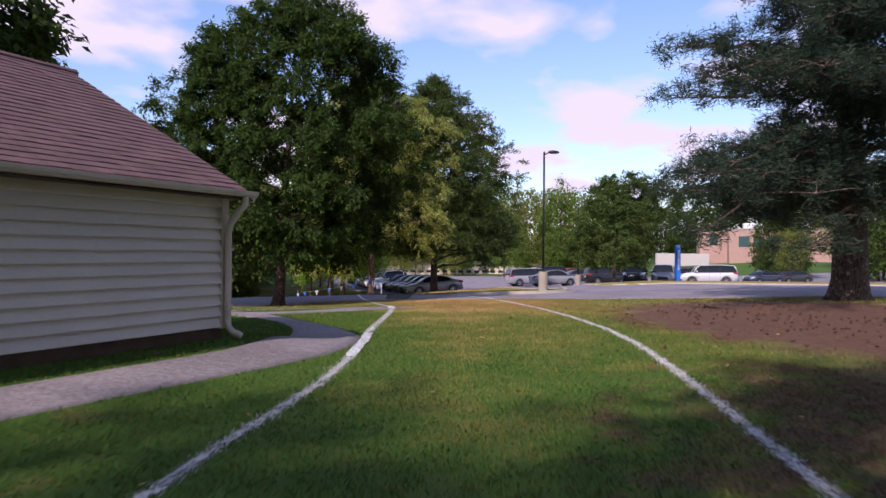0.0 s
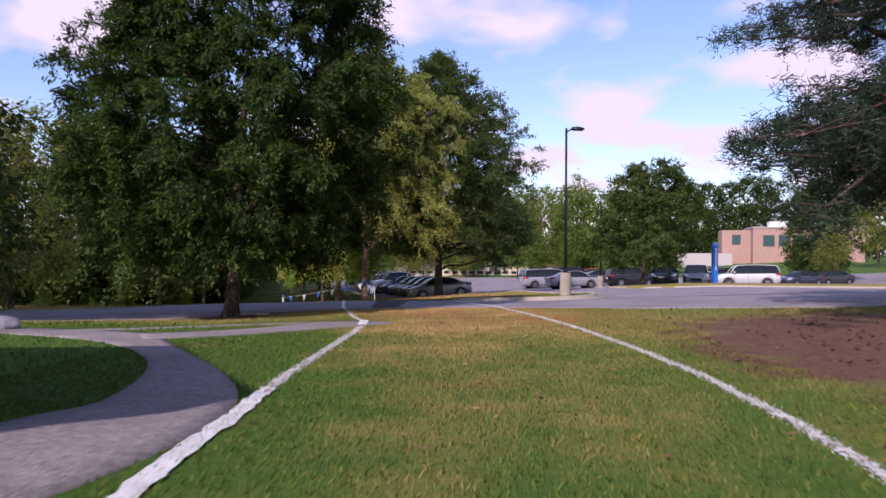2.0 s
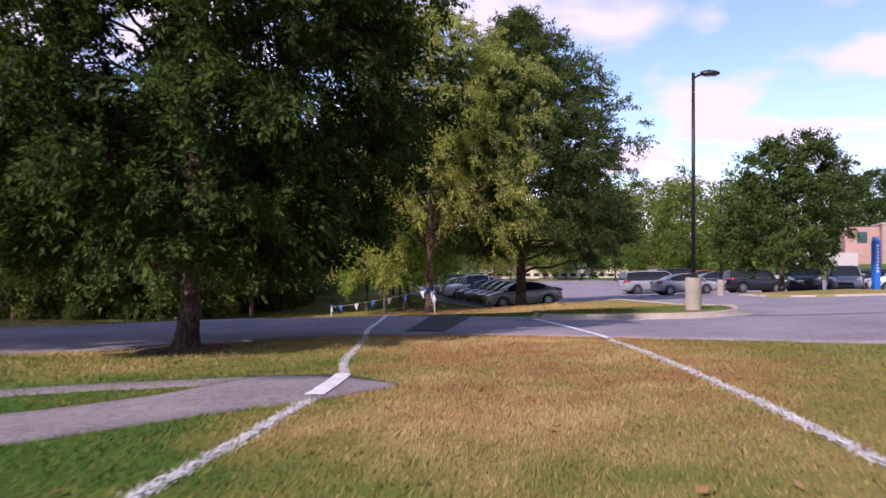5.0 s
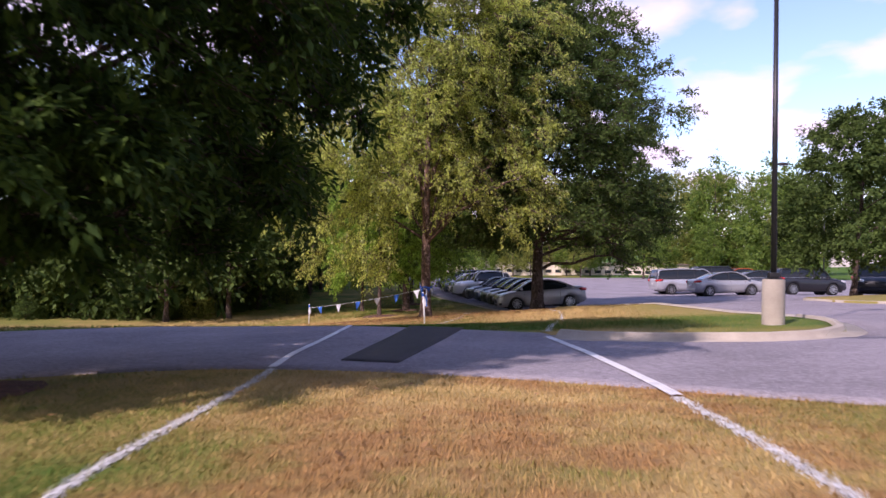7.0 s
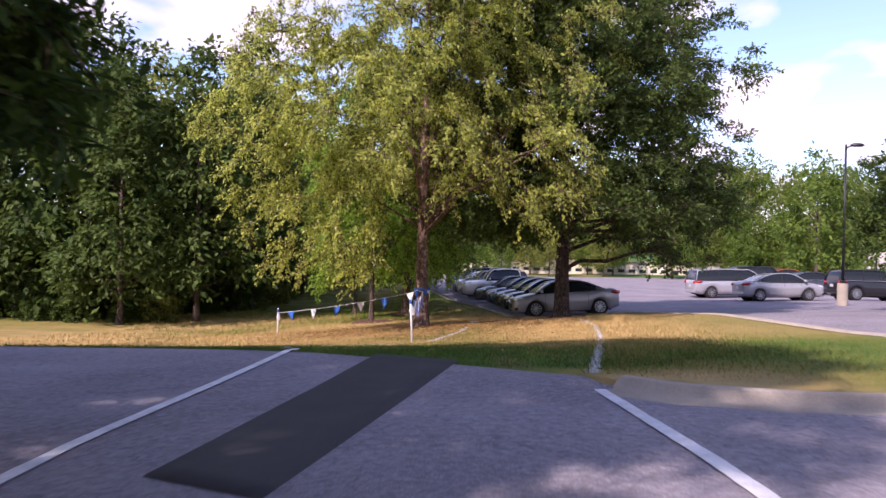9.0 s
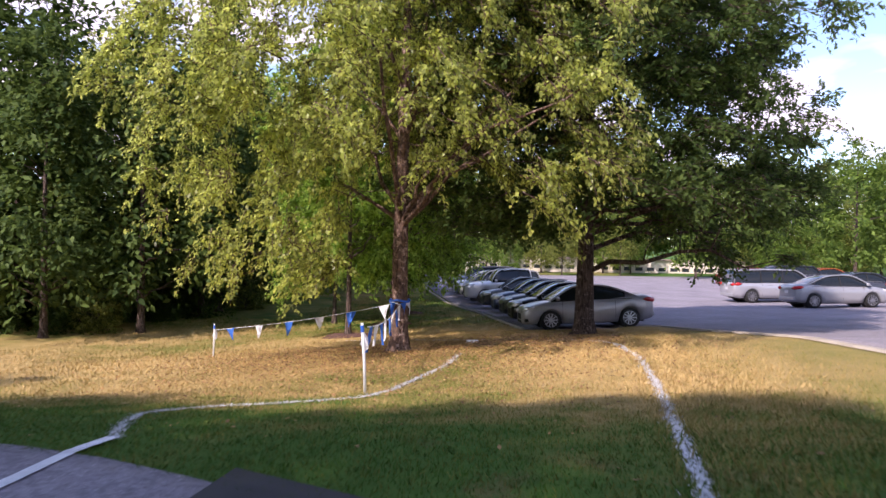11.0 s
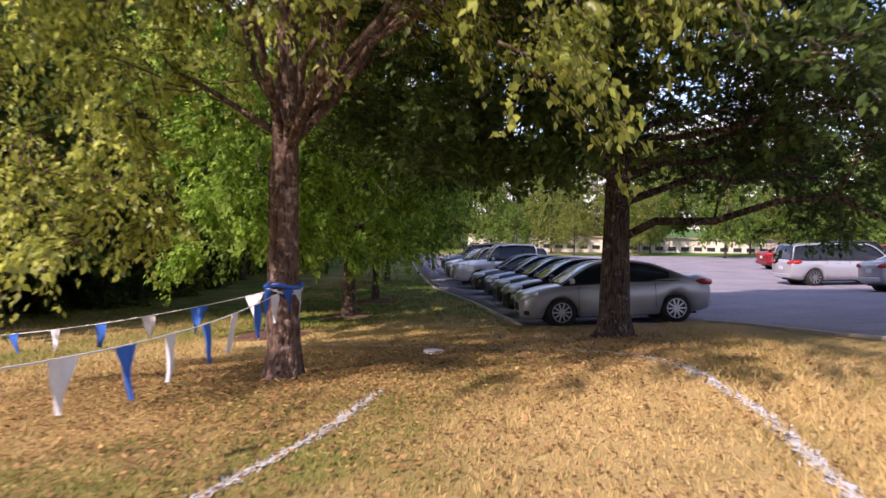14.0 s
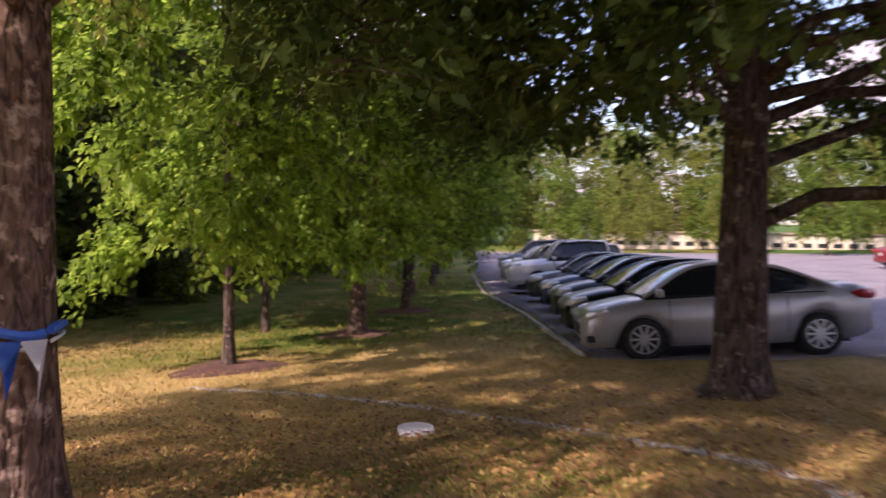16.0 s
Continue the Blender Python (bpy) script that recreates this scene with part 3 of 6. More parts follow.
# ---- trees ----
def leaf_cloud(centres, radii, counts, size, rng, droop=0.3, aspect=0.55, flat=0.6, core=None, twigs=7):
    """Leaves as folded rhombs set along bowed twigs that spring from each clump: verts and triangles of the leaves, then of the twigs."""
    nc = len(centres); n = int(sum(counts)); idx = np.repeat(np.arange(nc), counts)
    out = centres - (core if core is not None else centres.mean(0)); out[:, 2] *= 0.35
    out /= np.linalg.norm(out, axis=1)[:, None] + 1e-6
    D = rng.normal(size=(nc, twigs, 3)); D /= np.linalg.norm(D, axis=2)[..., None]
    D = D + out[:, None] * 0.75; D[..., 2] *= flat; D /= np.linalg.norm(D, axis=2)[..., None]
    ln = radii[:, None] * (0.9 + 0.8 * rng.random((nc, twigs)))
    S = centres[:, None] + rng.normal(size=(nc, twigs, 3)) * (radii * 0.16)[:, None, None] - D * (ln * 0.25)[..., None]
    def along(c, k, t):
        p = S[c, k] + D[c, k] * (ln[c, k] * t)[:, None]; p[:, 2] -= droop * 0.75 * ln[c, k] * t * t
        return p
    k = rng.integers(0, twigs, n); t = rng.random(n) ** 0.75
    P = along(idx, k, t) + rng.normal(size=(n, 3)) * (size * 0.45)
    tan = D[idx, k].copy(); tan[:, 2] -= droop * 1.5 * t; tan /= np.linalg.norm(tan, axis=1)[:, None]
    ax = tan * 0.7 + rng.normal(size=(n, 3)) * 0.5; ax[:, 2] -= droop * 0.8
    ax /= np.linalg.norm(ax, axis=1)[:, None]
    up = rng.normal(size=(n, 3)) * 0.5 + np.array([0, 0, 1.0]) + 0.4 * out[idx]
    sd = np.cross(ax, up); sd /= np.linalg.norm(sd, axis=1)[:, None] + 1e-6
    nr = np.cross(sd, ax)
    s = size * (0.6 + 0.8 * rng.random(n))[:, None]
    w = s * aspect * 0.5
    m = P + ax * s * 0.42
    V = np.stack([P, m + sd * w + nr * w * 0.35, P + ax * s, m - sd * w + nr * w * 0.35], 1).reshape(-1, 3)
    q = np.arange(n) * 4
    F = np.concatenate([np.stack([q, q+1, q+2], -1), np.stack([q, q+2, q+3], -1)])
    # twigs: three-sided slips that taper to their tips
    c, j = np.repeat(np.arange(nc), twigs), np.tile(np.arange(twigs), nc); m = len(c); rows = []
    for f in (0.0, 0.5, 1.0):
        p = along(c, j, np.full(m, f)); r = 0.011 * (1.1 - f)
        rows.append(np.stack([p + np.array([r * math.cos(a), r * math.sin(a), r * math.sin(2 * a + 1)]) for a in (0, 2.09, 4.19)], 1))
    TV = np.concatenate([x.reshape(-1, 3) for x in rows]); i = np.arange(m) * 3
    TF = np.concatenate([np.stack([i + h * 3 * m + e, i + h * 3 * m + (e + 1) % 3, i + (h + 1) * 3 * m + (e + 1) % 3, i + (h + 1) * 3 * m + e], -1) for h in (0, 1) for e in range(3)])
    return V, F, TV, TF

def limb_path(p0, p1, rng, sag=0.0, n=6, wob=0.08):
    p0, p1 = np.array(p0, float), np.array(p1, float)
    L = np.linalg.norm(p1 - p0); pts = []
    for i in range(n + 1):
        t = i / n
        p = p0 * (1 - t) + p1 * t
        p[2] += sag * L * math.sin(math.pi * t)
        if 0 < i < n: p += rng.normal(size=3) * wob * L * 0.5
        pts.append(p)
    return pts

def tree(name, x, y, top, crown_lo, rmax, shape, clumps, leaves, leaf, bark, seed, trunk_r=0.3, leaf_size=0.13, clump_r=0.75, droop=0.3,
         label="", limbs=26, lean=(0, 0), aspect=0.55, rise=0.18, flat=0.6, inner=0.25, scale_xy=(1, 1), fork=None, category="tree", group="", near=False, limb_lo=0.0, keep=None, twigs=7):
    """A tree: tapered trunk with root flare, limbs, and a crown of leaf clumps. top and crown_lo are heights over its foot; shape(u) gives the
    crown's relative radius at u from 0 (its bottom) to 1 (its top)."""
    rng = np.random.default_rng(seed)
    root = empty(name, pose(x, y, gz(x, y) - 0.03))
    H = top - crown_lo
    cs = []
    while len(cs) < clumps:
        u = rng.random(); R = shape(u)
        if rng.random() > 0.25 + 0.75 * R: continue
        a = rng.random() * 2 * math.pi
        lump = min(1.06, 0.86 + 0.16 * math.sin(3 * a + seed) * math.cos(5 * u + seed) + 0.12 * rng.normal())
        q = (1 - inner) + inner * rng.random() if rng.random() < 0.72 else math.sqrt(rng.random())
        rad = max(0.05, rmax * R * q * lump)
        if keep and not keep(rad * math.cos(a), rad * math.sin(a), crown_lo + H * u): continue
        cs.append((rad * math.cos(a) * scale_xy[0] + lean[0] * u, rad * math.sin(a) * scale_xy[1] + lean[1] * u, crown_lo + H * u))
    cs = np.array(cs)
    rad = clump_r * (0.6 + 0.75 * rng.random(clumps))
    w = rad ** 2 * (0.6 + 0.8 * rng.random(clumps)); cnt = np.maximum(8, (leaves * w / w.sum())).astype(int)
    core = np.array([lean[0] * 0.4, lean[1] * 0.4, crown_lo + 0.4 * H])
    V, F, TV, TF = leaf_cloud(cs, rad, cnt, leaf_size, rng, droop, aspect, flat, core, twigs)
    raw("crown", V, F, leaf, root)
    if near: raw("twig_mesh", TV, TF, bark, root)["kind"] = "stuff"
    # trunk
    bm = bmesh.new()
    n, pts, rr = 12, [], []
    for i in range(n + 1):
        t = i / n; z = t * top * 0.86
        pts.append((lean[0] * t * 0.8 + 0.10 * math.sin(3 * t + seed) * t * trunk_r * 4, lean[1] * t * 0.8 + 0.08 * math.cos(4 * t + seed) * t * trunk_r * 3, z))
        rr.append(trunk_r * ((1 - t) ** 0.85 * 0.97 + 0.03))
    pts[1:1] = [(0, 0, 0.12), (pts[1][0] * .3, pts[1][1] * .3, 0.45)]; rr[1:1] = [trunk_r * 1.22, trunk_r * 1.04]; rr[0] = trunk_r * 1.6
    tube(bm, pts, rr, 14)
    for v in bm.verts:
        if v.co.z < 0.5:
            a = math.atan2(v.co.y, v.co.x); k = (0.5 - v.co.z) / 0.5
            f = 1 + 0.22 * k * math.sin(5 * a + seed)
            v.co.x *= f; v.co.y *= f
        else:
            f = 1 + 0.10 * noise.noise(Vector((v.co.x * 3, v.co.y * 3, v.co.z * 1.6 + seed)))
            v.co.x, v.co.y = v.co.x * f, v.co.y * f
    part("trunk", bm, bark, root, smooth=True)
    # limbs towards clumps: each one a part on the near trees, joined to one mesh on the far ones
    bm = bmesh.new()
    P = np.array(pts); pz = P[:, 2]
    order = rng.permutation(clumps)[:limbs]
    for j in order:
        c = cs[j]; dist = math.hypot(c[0], c[1])
        z0 = max(limb_lo, crown_lo * 0.72, min(c[2] - rise * dist * 2.2, top * 0.8))
        p0 = [np.interp(z0, pz, P[:, k]) for k in range(3)]
        r0 = max(0.02, np.interp(z0, pz, rr) * 0.31)
        path = limb_path(p0, c, rng, 0.06, 6, 0.05)
        tube(bm, path, [r0 * (1 - i / 6) ** 0.8 + 0.008 for i in range(7)], 7 if near else 5, cap=False)
        for s in range(3 if near else 1):
            k = path[2 + s]
            tip = cs[np.argmin(np.linalg.norm(cs - k - rng.normal(size=3) * 0.6, axis=1) + 3 * (np.linalg.norm(cs - k, axis=1) < 0.5))]
            tube(bm, limb_path(k, tip, rng, 0.03, 3), [r0 * 0.35, r0 * 0.25, r0 * 0.16, 0.005], 5, cap=False)
        if near:
            part("limb", bm, bark, root, smooth=True); bm = bmesh.new()
    if near: bm.free()
    else: part("bough", bm, bark, root, smooth=True)["kind"] = "stuff"
    return tagged(root, label, category, group)

egg = lambda u: (max(0.0, 1 - ((u - 0.36) / 0.66) ** 2)) ** 0.55 if u > 0.36 else (max(0.0, 1 - ((u - 0.36) / 0.52) ** 2)) ** 0.6
cone = lambda u: 0.12 + 0.88 * (1 - u) ** 0.75 if u > 0.12 else 0.6 + 3.3 * u
column = lambda u: 0.55 + 0.45 * math.sin(math.pi * min(1, u * 0.95 + 0.1)) if u < 0.85 else 0.55 * (1 - u) / 0.15 + 0.12


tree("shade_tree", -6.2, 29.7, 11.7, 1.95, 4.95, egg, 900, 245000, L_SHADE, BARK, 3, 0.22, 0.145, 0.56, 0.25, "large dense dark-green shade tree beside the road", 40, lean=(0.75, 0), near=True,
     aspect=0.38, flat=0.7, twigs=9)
tree("river_birch", -4.62, 51.1, 14.5, 1.7, 6.9, egg, 860, 195000, L_BIRCH, BIRCHBARK, 5, 0.205, 0.095, 0.6, 0.6, "sunlit yellow-green river birch with peeling bark", 30, rise=0.45, near=True, limb_lo=2.9, inner=0.8, aspect=0.62, flat=0.75,
     keep=lambda x, y, z: (y < 1 or x * x + y * y < 37) and z > (4.4 if x * x + y * y < 3.2 and x > -1.2 else 4.5 if y > 0 and x > -3.5 else 3.3 if x > 3.0 and y < 1 else 4.4 if y < -2 and x > -0.5 else 4.3 if x > 1.0 and y < 1 else 3.3 if x > 0.6 else 1.7), twigs=8)
broad = lambda u: (0.8 + 1.6 * u if u < 0.12 else 1.0 - 0.1 * (u - 0.12)) if u < 0.4 else 0.97 * (1 - ((u - 0.4) / 0.62) ** 1.8)
tree("pin_oak", -0.55, 56.4, 15.6, 2.0, 7.2, broad, 1250, 240000, L_OAK, BARK, 8, 0.275, 0.14, 0.72, 0.15, "tall dark-green oak with low spreading limbs", 46, rise=0.05, flat=0.36, inner=0.65, near=True, aspect=0.5,
     keep=lambda x, y, z: z > (2.2 if x > 3.2 else 3.0) and (z > 6.5 or int(x * 37 + y * 91 + z * 53) % 10 < 8), twigs=8)

# the pine by the bare soil: drooping boughs with tufts of long needles
def pine(x, y, seed, top=17.0, trunk_r=0.56):
    rng = np.random.default_rng(seed)
    root = empty("pine_tree", pose(x, y, gz(x, y) - 0.03))
    bm = bmesh.new()
    tube(bm, [(0, 0, 0), (0, 0, 0.2), (0.02, 0, 0.7), (0.05, 0, 3), (0, 0.05, 7), (0.1, 0, top)], [trunk_r * 1.5, trunk_r * 1.2, trunk_r, trunk_r * 0.85, trunk_r * 0.6, 0.05], 16)
    part("trunk", bm, BARK, root, smooth=True)
    C = []
    for i in range(100):
        u = rng.random() ** 1.1; z = 2.4 + u * (top - 3); a = rng.random() * 2 * math.pi
        L = (6.3 if z < 9 else 6.3 - 0.6 * (z - 9)) * (0.62 + 0.4 * rng.random())
        if i < 36:                                          # the long boughs over the bare soil
            a = 3.87 + rng.normal() * 0.42; z = 3.6 + 9.5 * (i / 36) ** 1.4 + 0.4 * rng.normal(); L = (10.4 - 0.5 * max(0, z - 6)) * (0.66 + 0.34 * rng.random())
        if i >= 66:                                         # shorter boughs that fill it near the trunk
            z = 3.0 + 8.5 * rng.random(); L = 3.2 + 2.6 * rng.random()
        lean = max(0.431 * math.sin(a) - math.cos(a), 0.253 * math.sin(a) - math.cos(a), 0.2); L = min(L, 5.5 / lean)
        end = np.array([L * math.cos(a), L * math.sin(a), z + 0.10 * L - (0.03 if z < 5.5 else 0.012) * L * L])
        end[2] = max(end[2], 1.7)
        path = limb_path((0, 0, z - 0.2), end, rng, 0.06, 9, 0.035)
        bm = bmesh.new(); tube(bm, path, [0.11 * (1 - k / 9) ** 0.8 * (1 - 0.5 * u) + 0.012 for k in range(10)], 6, cap=False)
        for k in range(2, 10):
            for s in range(4):
                o = rng.normal(size=3) * np.array([0.62, 0.62, 0.2]) * (1.3 - 0.06 * k); tip = path[k] + o
                C.append(tip)
                tube(bm, [path[k], path[k] * 0.4 + tip * 0.6 + np.array([0, 0, 0.05]), tip], [0.022, 0.014, 0.006], 4, cap=False)
        part("bough", bm, BARK, root, smooth=True)
    C = np.array(C) ; n = 95
    idx = np.repeat(np.arange(len(C)), n); m = len(idx)
    d = rng.normal(size=(m, 3)); d[:, 2] = d[:, 2] * 0.6 + 0.15; d /= np.linalg.norm(d, axis=1)[:, None]
    s0 = C[idx] + rng.normal(size=(m, 3)) * 0.13
    ln = (0.15 + 0.1 * rng.random(m))[:, None]
    sd = np.cross(d, rng.normal(size=(m, 3))); sd /= np.linalg.norm(sd, axis=1)[:, None]
    V = np.stack([s0 - sd * 0.0135, s0 + sd * 0.0135, s0 + d * ln], 1).reshape(-1, 3)
    raw("needles", V, np.arange(m * 3).reshape(-1, 3), L_PINE, root)
    return tagged(root, "large dark pine with drooping boughs over bare soil", "tree")
pine(13.4, 25.3, 4)

# woods: a few kinds, each built once and copied
def proto(name, top, lo, rmax, shape, clumps, leaves, leaf, seed, size, cr, label, r=0.16, droop=0.3, group="trees of the wood"):
    return tree(name, 0, -400 - 30 * seed, top, lo, rmax, shape, clumps, leaves, leaf, BARK, seed, r, size, cr, droop, label, 16, group=group)
kinds = [proto("woodland_tree", 13, 2.6, 3.4, column, 140, 7600, L_WOOD, 21, 0.31, 1.0, "tall woodland tree with dusky green leaves"),
         proto("woodland_tree", 12, 2.0, 3.6, egg, 140, 7600, L_WOOD, 22, 0.31, 1.05, "spreading woodland tree with dusky green leaves"),
         proto("evergreen_tree", 13, 1.7, 3.4, cone, 140, 7000, L_OAK, 23, 0.32, 0.95, "dark layered evergreen at the wood's edge")]
bright = proto("broadleaf_tree", 13, 2.0, 3.2, column, 110, 5500, L_BRIGHT, 24, 0.38, 1.0, "bright green broadleaf tree behind the lot", group="trees behind the lot")
dark = proto("woodland_tree", 13, 1.2, 3.8, egg, 150, 7500, L_BIG, 26, 0.34, 1.05, "dark heavy tree standing deep in the wood")
bush = proto("shrub", 2.6, 0.0, 1.8, egg, 70, 3500, L_BIG, 27, 0.2, 0.55, "dark dense shrub at the wood's edge", 0.04, group="undergrowth")
shrub = proto("shrub", 2.6, 0.1, 1.7, egg, 60, 3000, L_WOOD, 25, 0.2, 0.55, "low dense shrub in the undergrowth", 0.04, group="undergrowth")
rng = np.random.default_rng(77)
def plant(src, x, y, s, lift):
    c = copy_thing(src, pose(x, y, gz(x, y) - 0.05 + lift, 0, 0, rng.random() * 360))
    c.scale = (s, s, s * (0.92 + 0.16 * rng.random()))
    return c

EDGE = [(-75, 40), (-60, 46), (-45, 52), (-32, 57), (-24, 58), (-18.3, 58.5), (-17.5, 63), (-18, 70), (-18.5, 78), (-21, 88), (-25, 100), (-30, 113)]
for row, (off, gap) in enumerate(((0.0, 4.6), (4.5, 5.0), (9.5, 6.0))):
    e = np.array(EDGE, float); s = np.r_[0, np.cumsum(np.linalg.norm(np.diff(e, axis=0), axis=1))]
    d = 1.0 + row * 1.7
    while d < s[-1]:
        x, y = np.interp(d, s, e[:, 0]), np.interp(d, s, e[:, 1])
        x, y = x - off * 0.8 + rng.normal() * 0.7, y + off * 0.35 + rng.normal() * 0.7
        plant(dark if (x < -22.5 and rng.random() < .25) or (row and rng.random() < .2) else kinds[int(rng.integers(3))], x, y, (0.84 + 0.25 * rng.random()) * (1 + 0.06 * row), 0)
        d += gap * (0.8 + 0.4 * rng.random())
edge = resample([(-60, 45), (-40, 53), (-26, 57.3), (-20, 57.6), (-17.8, 58.8), (-17.4, 62), (-16.6, 65), (-17.2, 69), (-18.6, 74), (-19.8, 80), (-21.5, 88)], 74)
# mostly dark-leaved shrubs, added so their colour gives the wood a shaded inside
for k, (x, y) in enumerate(edge):
    for d in ((2.6, 7.5) if k % 3 else (0.8, 5.2)):
        plant(bush if rng.random() < .8 else shrub, x - d + rng.normal() * .5, y + .35 * d + rng.normal() * .6, (.3 if d < 2.7 else .95) + .4 * rng.random(), 0)
# the far side of the lot
for x in [*np.arange(-44, -18, 3.4), *np.arange(14, 34, 3.4)]:
    plant(shrub, x + rng.normal(), 127 + 5 * rng.random() + 0.1 * abs(x), 0.8 + 0.9 * rng.random(), 0)
for x in [*np.arange(-44, 36, 4.6), *np.arange(64, 110, 6.0)]:
    y = 130 + 12 * rng.random() - 0.05 * x
    plant(kinds[int(rng.integers(2))] if rng.random() < 0.62 else bright, x + rng.normal() * 1.5, y, 0.95 + 0.35 * rng.random(), 0)
for x, y, s in ((-15.8, 29, .8), (9, 112, .75), (22, 108, 1.05), (26, 111, .9), (-4, 116, .45), (2, 117, .5), (-9, 112, .4), (44, 100, .95), (52, 92, 1.0), (56, 86, .9), (63, 84, 1.1), (40, 88, .5), (70, 92, 1.1), (58, 205, 1.6), (66, 208, 1.5), (75, 207, 1.7), (84, 205, 1.5), (93, 206, 1.6), (102, 200, 1.5), (50, 203, 1.4)):
    src = dark if x < -10 else bright if rng.random() < 0.6 else kinds[0]
    plant(dark if x > 43 else src, x, y, s, 0)
for x in np.arange(-30, 36, 5.2):
    plant(bright if rng.random() < .5 else kinds[1], x + rng.normal(), 150 + 6 * rng.random(), 1.2 + .3 * rng.random(), 0)
for x in np.arange(-14, 34, 6.0):
    plant(bright if rng.random() < .7 else kinds[1], x + rng.normal() * 1.5, 121 + 3 * rng.random(), .5 + .22 * rng.random(), 0)
# unseen trees added behind and beside the walker to shade the first lawn; the first entry shades beyond the road
for x, y, s in ((-17.5, 37.5, .75), (-1.5, -5.5, 1.05), (0.8, -4.0, 1.05), (3.7, -3.7, 1.1), (5.6, -5.5, 1.3), (7.5, -2, 1.3), (12, 1, 1.4), (-12, -14, 1.5), (4, -16, 1.5), (18, -6, 1.6), (20, 9, 1.5)):
    plant(kinds[1], x, y, s, 0)
# the dark trees round the school close up
for x, y, s in ((45.4, 101, .9), (42.8, 99, .75), (53.5, 93.5, .95), (60, 204, 1.55), (64, 202, 1.5), (70, 204, 1.6), (74, 202, 1.5), (79, 203, 1.6), (87, 201, 1.5), (97, 202, 1.6), (104, 203, 1.6)):
    plant(dark, x, y, s, 0)
for k in kinds + [bright, shrub, dark, bush]:
    for o in (k, *k.children_recursive): bpy.data.objects.remove(o)
# the second is out of view, added for its shadow beyond the road
for x, y, top, sd in ((-16.8, 23.5, 16.6, 71), (-22.3, 20.6, 18.6, 72)):
    tree("tall_tree", x, y, top, 7.0, 4.4, column, 130, 14000, L_BIG, BARK, sd, 0.36, 0.4, 1.15, 0.3, "tall dark tree standing behind the house", 14, group="tall trees behind the house")
# single trees by the lot
tree("island_tree", 12.3, 55.3, 7.8, 1.5, 3.3, egg, 300, 46000, L_OAK, BARK, 31, 0.13, 0.15, 0.55, 0.2, "neat round dark-green tree on the far island", 16, lean=(0.5, 0), flat=0.5)
for x, y, top, lo, r, sd, lf, tr in ((-8.5, 59.1, 10.5, 1.8, 3.3, 41, L_MAPLE, .10), (-10.8, 64.2, 7, 2.0, 2.0, 43, L_BRIGHT, .09),
                                 (-8.9, 68.8, 8, 2.2, 2.6, 44, L_BRIGHT, .12), (-10.4, 73.5, 8, 2.0, 2.4, 45, L_OAK, .12), (-11.6, 79.5, 8, 2.0, 2.6, 46, L_BRIGHT, .12), (-13.5, 86, 8, 2, 2.6, 47, L_OAK, .12)):
    tree("young_tree", x, y, top, lo, r, egg, 120, 34000 if y < 62 else 14000, lf, BARK, sd, tr, 0.15 if y < 62 else 0.18, 0.62, 0.5, "slender young tree in the row beside the parking lot", 12, group="row of young trees")
tree("river_birch", -8.1, 63.6, 12.5, 2.2, 4.9, egg, 360, 70000, L_MAPLE, BIRCHBARK, 42, 0.19, 0.13, 0.7, 0.45, "shaded river birch with a broad hanging crown", 24, rise=0.4, near=True, limb_lo=2.6, inner=0.5, aspect=0.6,
     keep=lambda x, y, z: z > 2.2)
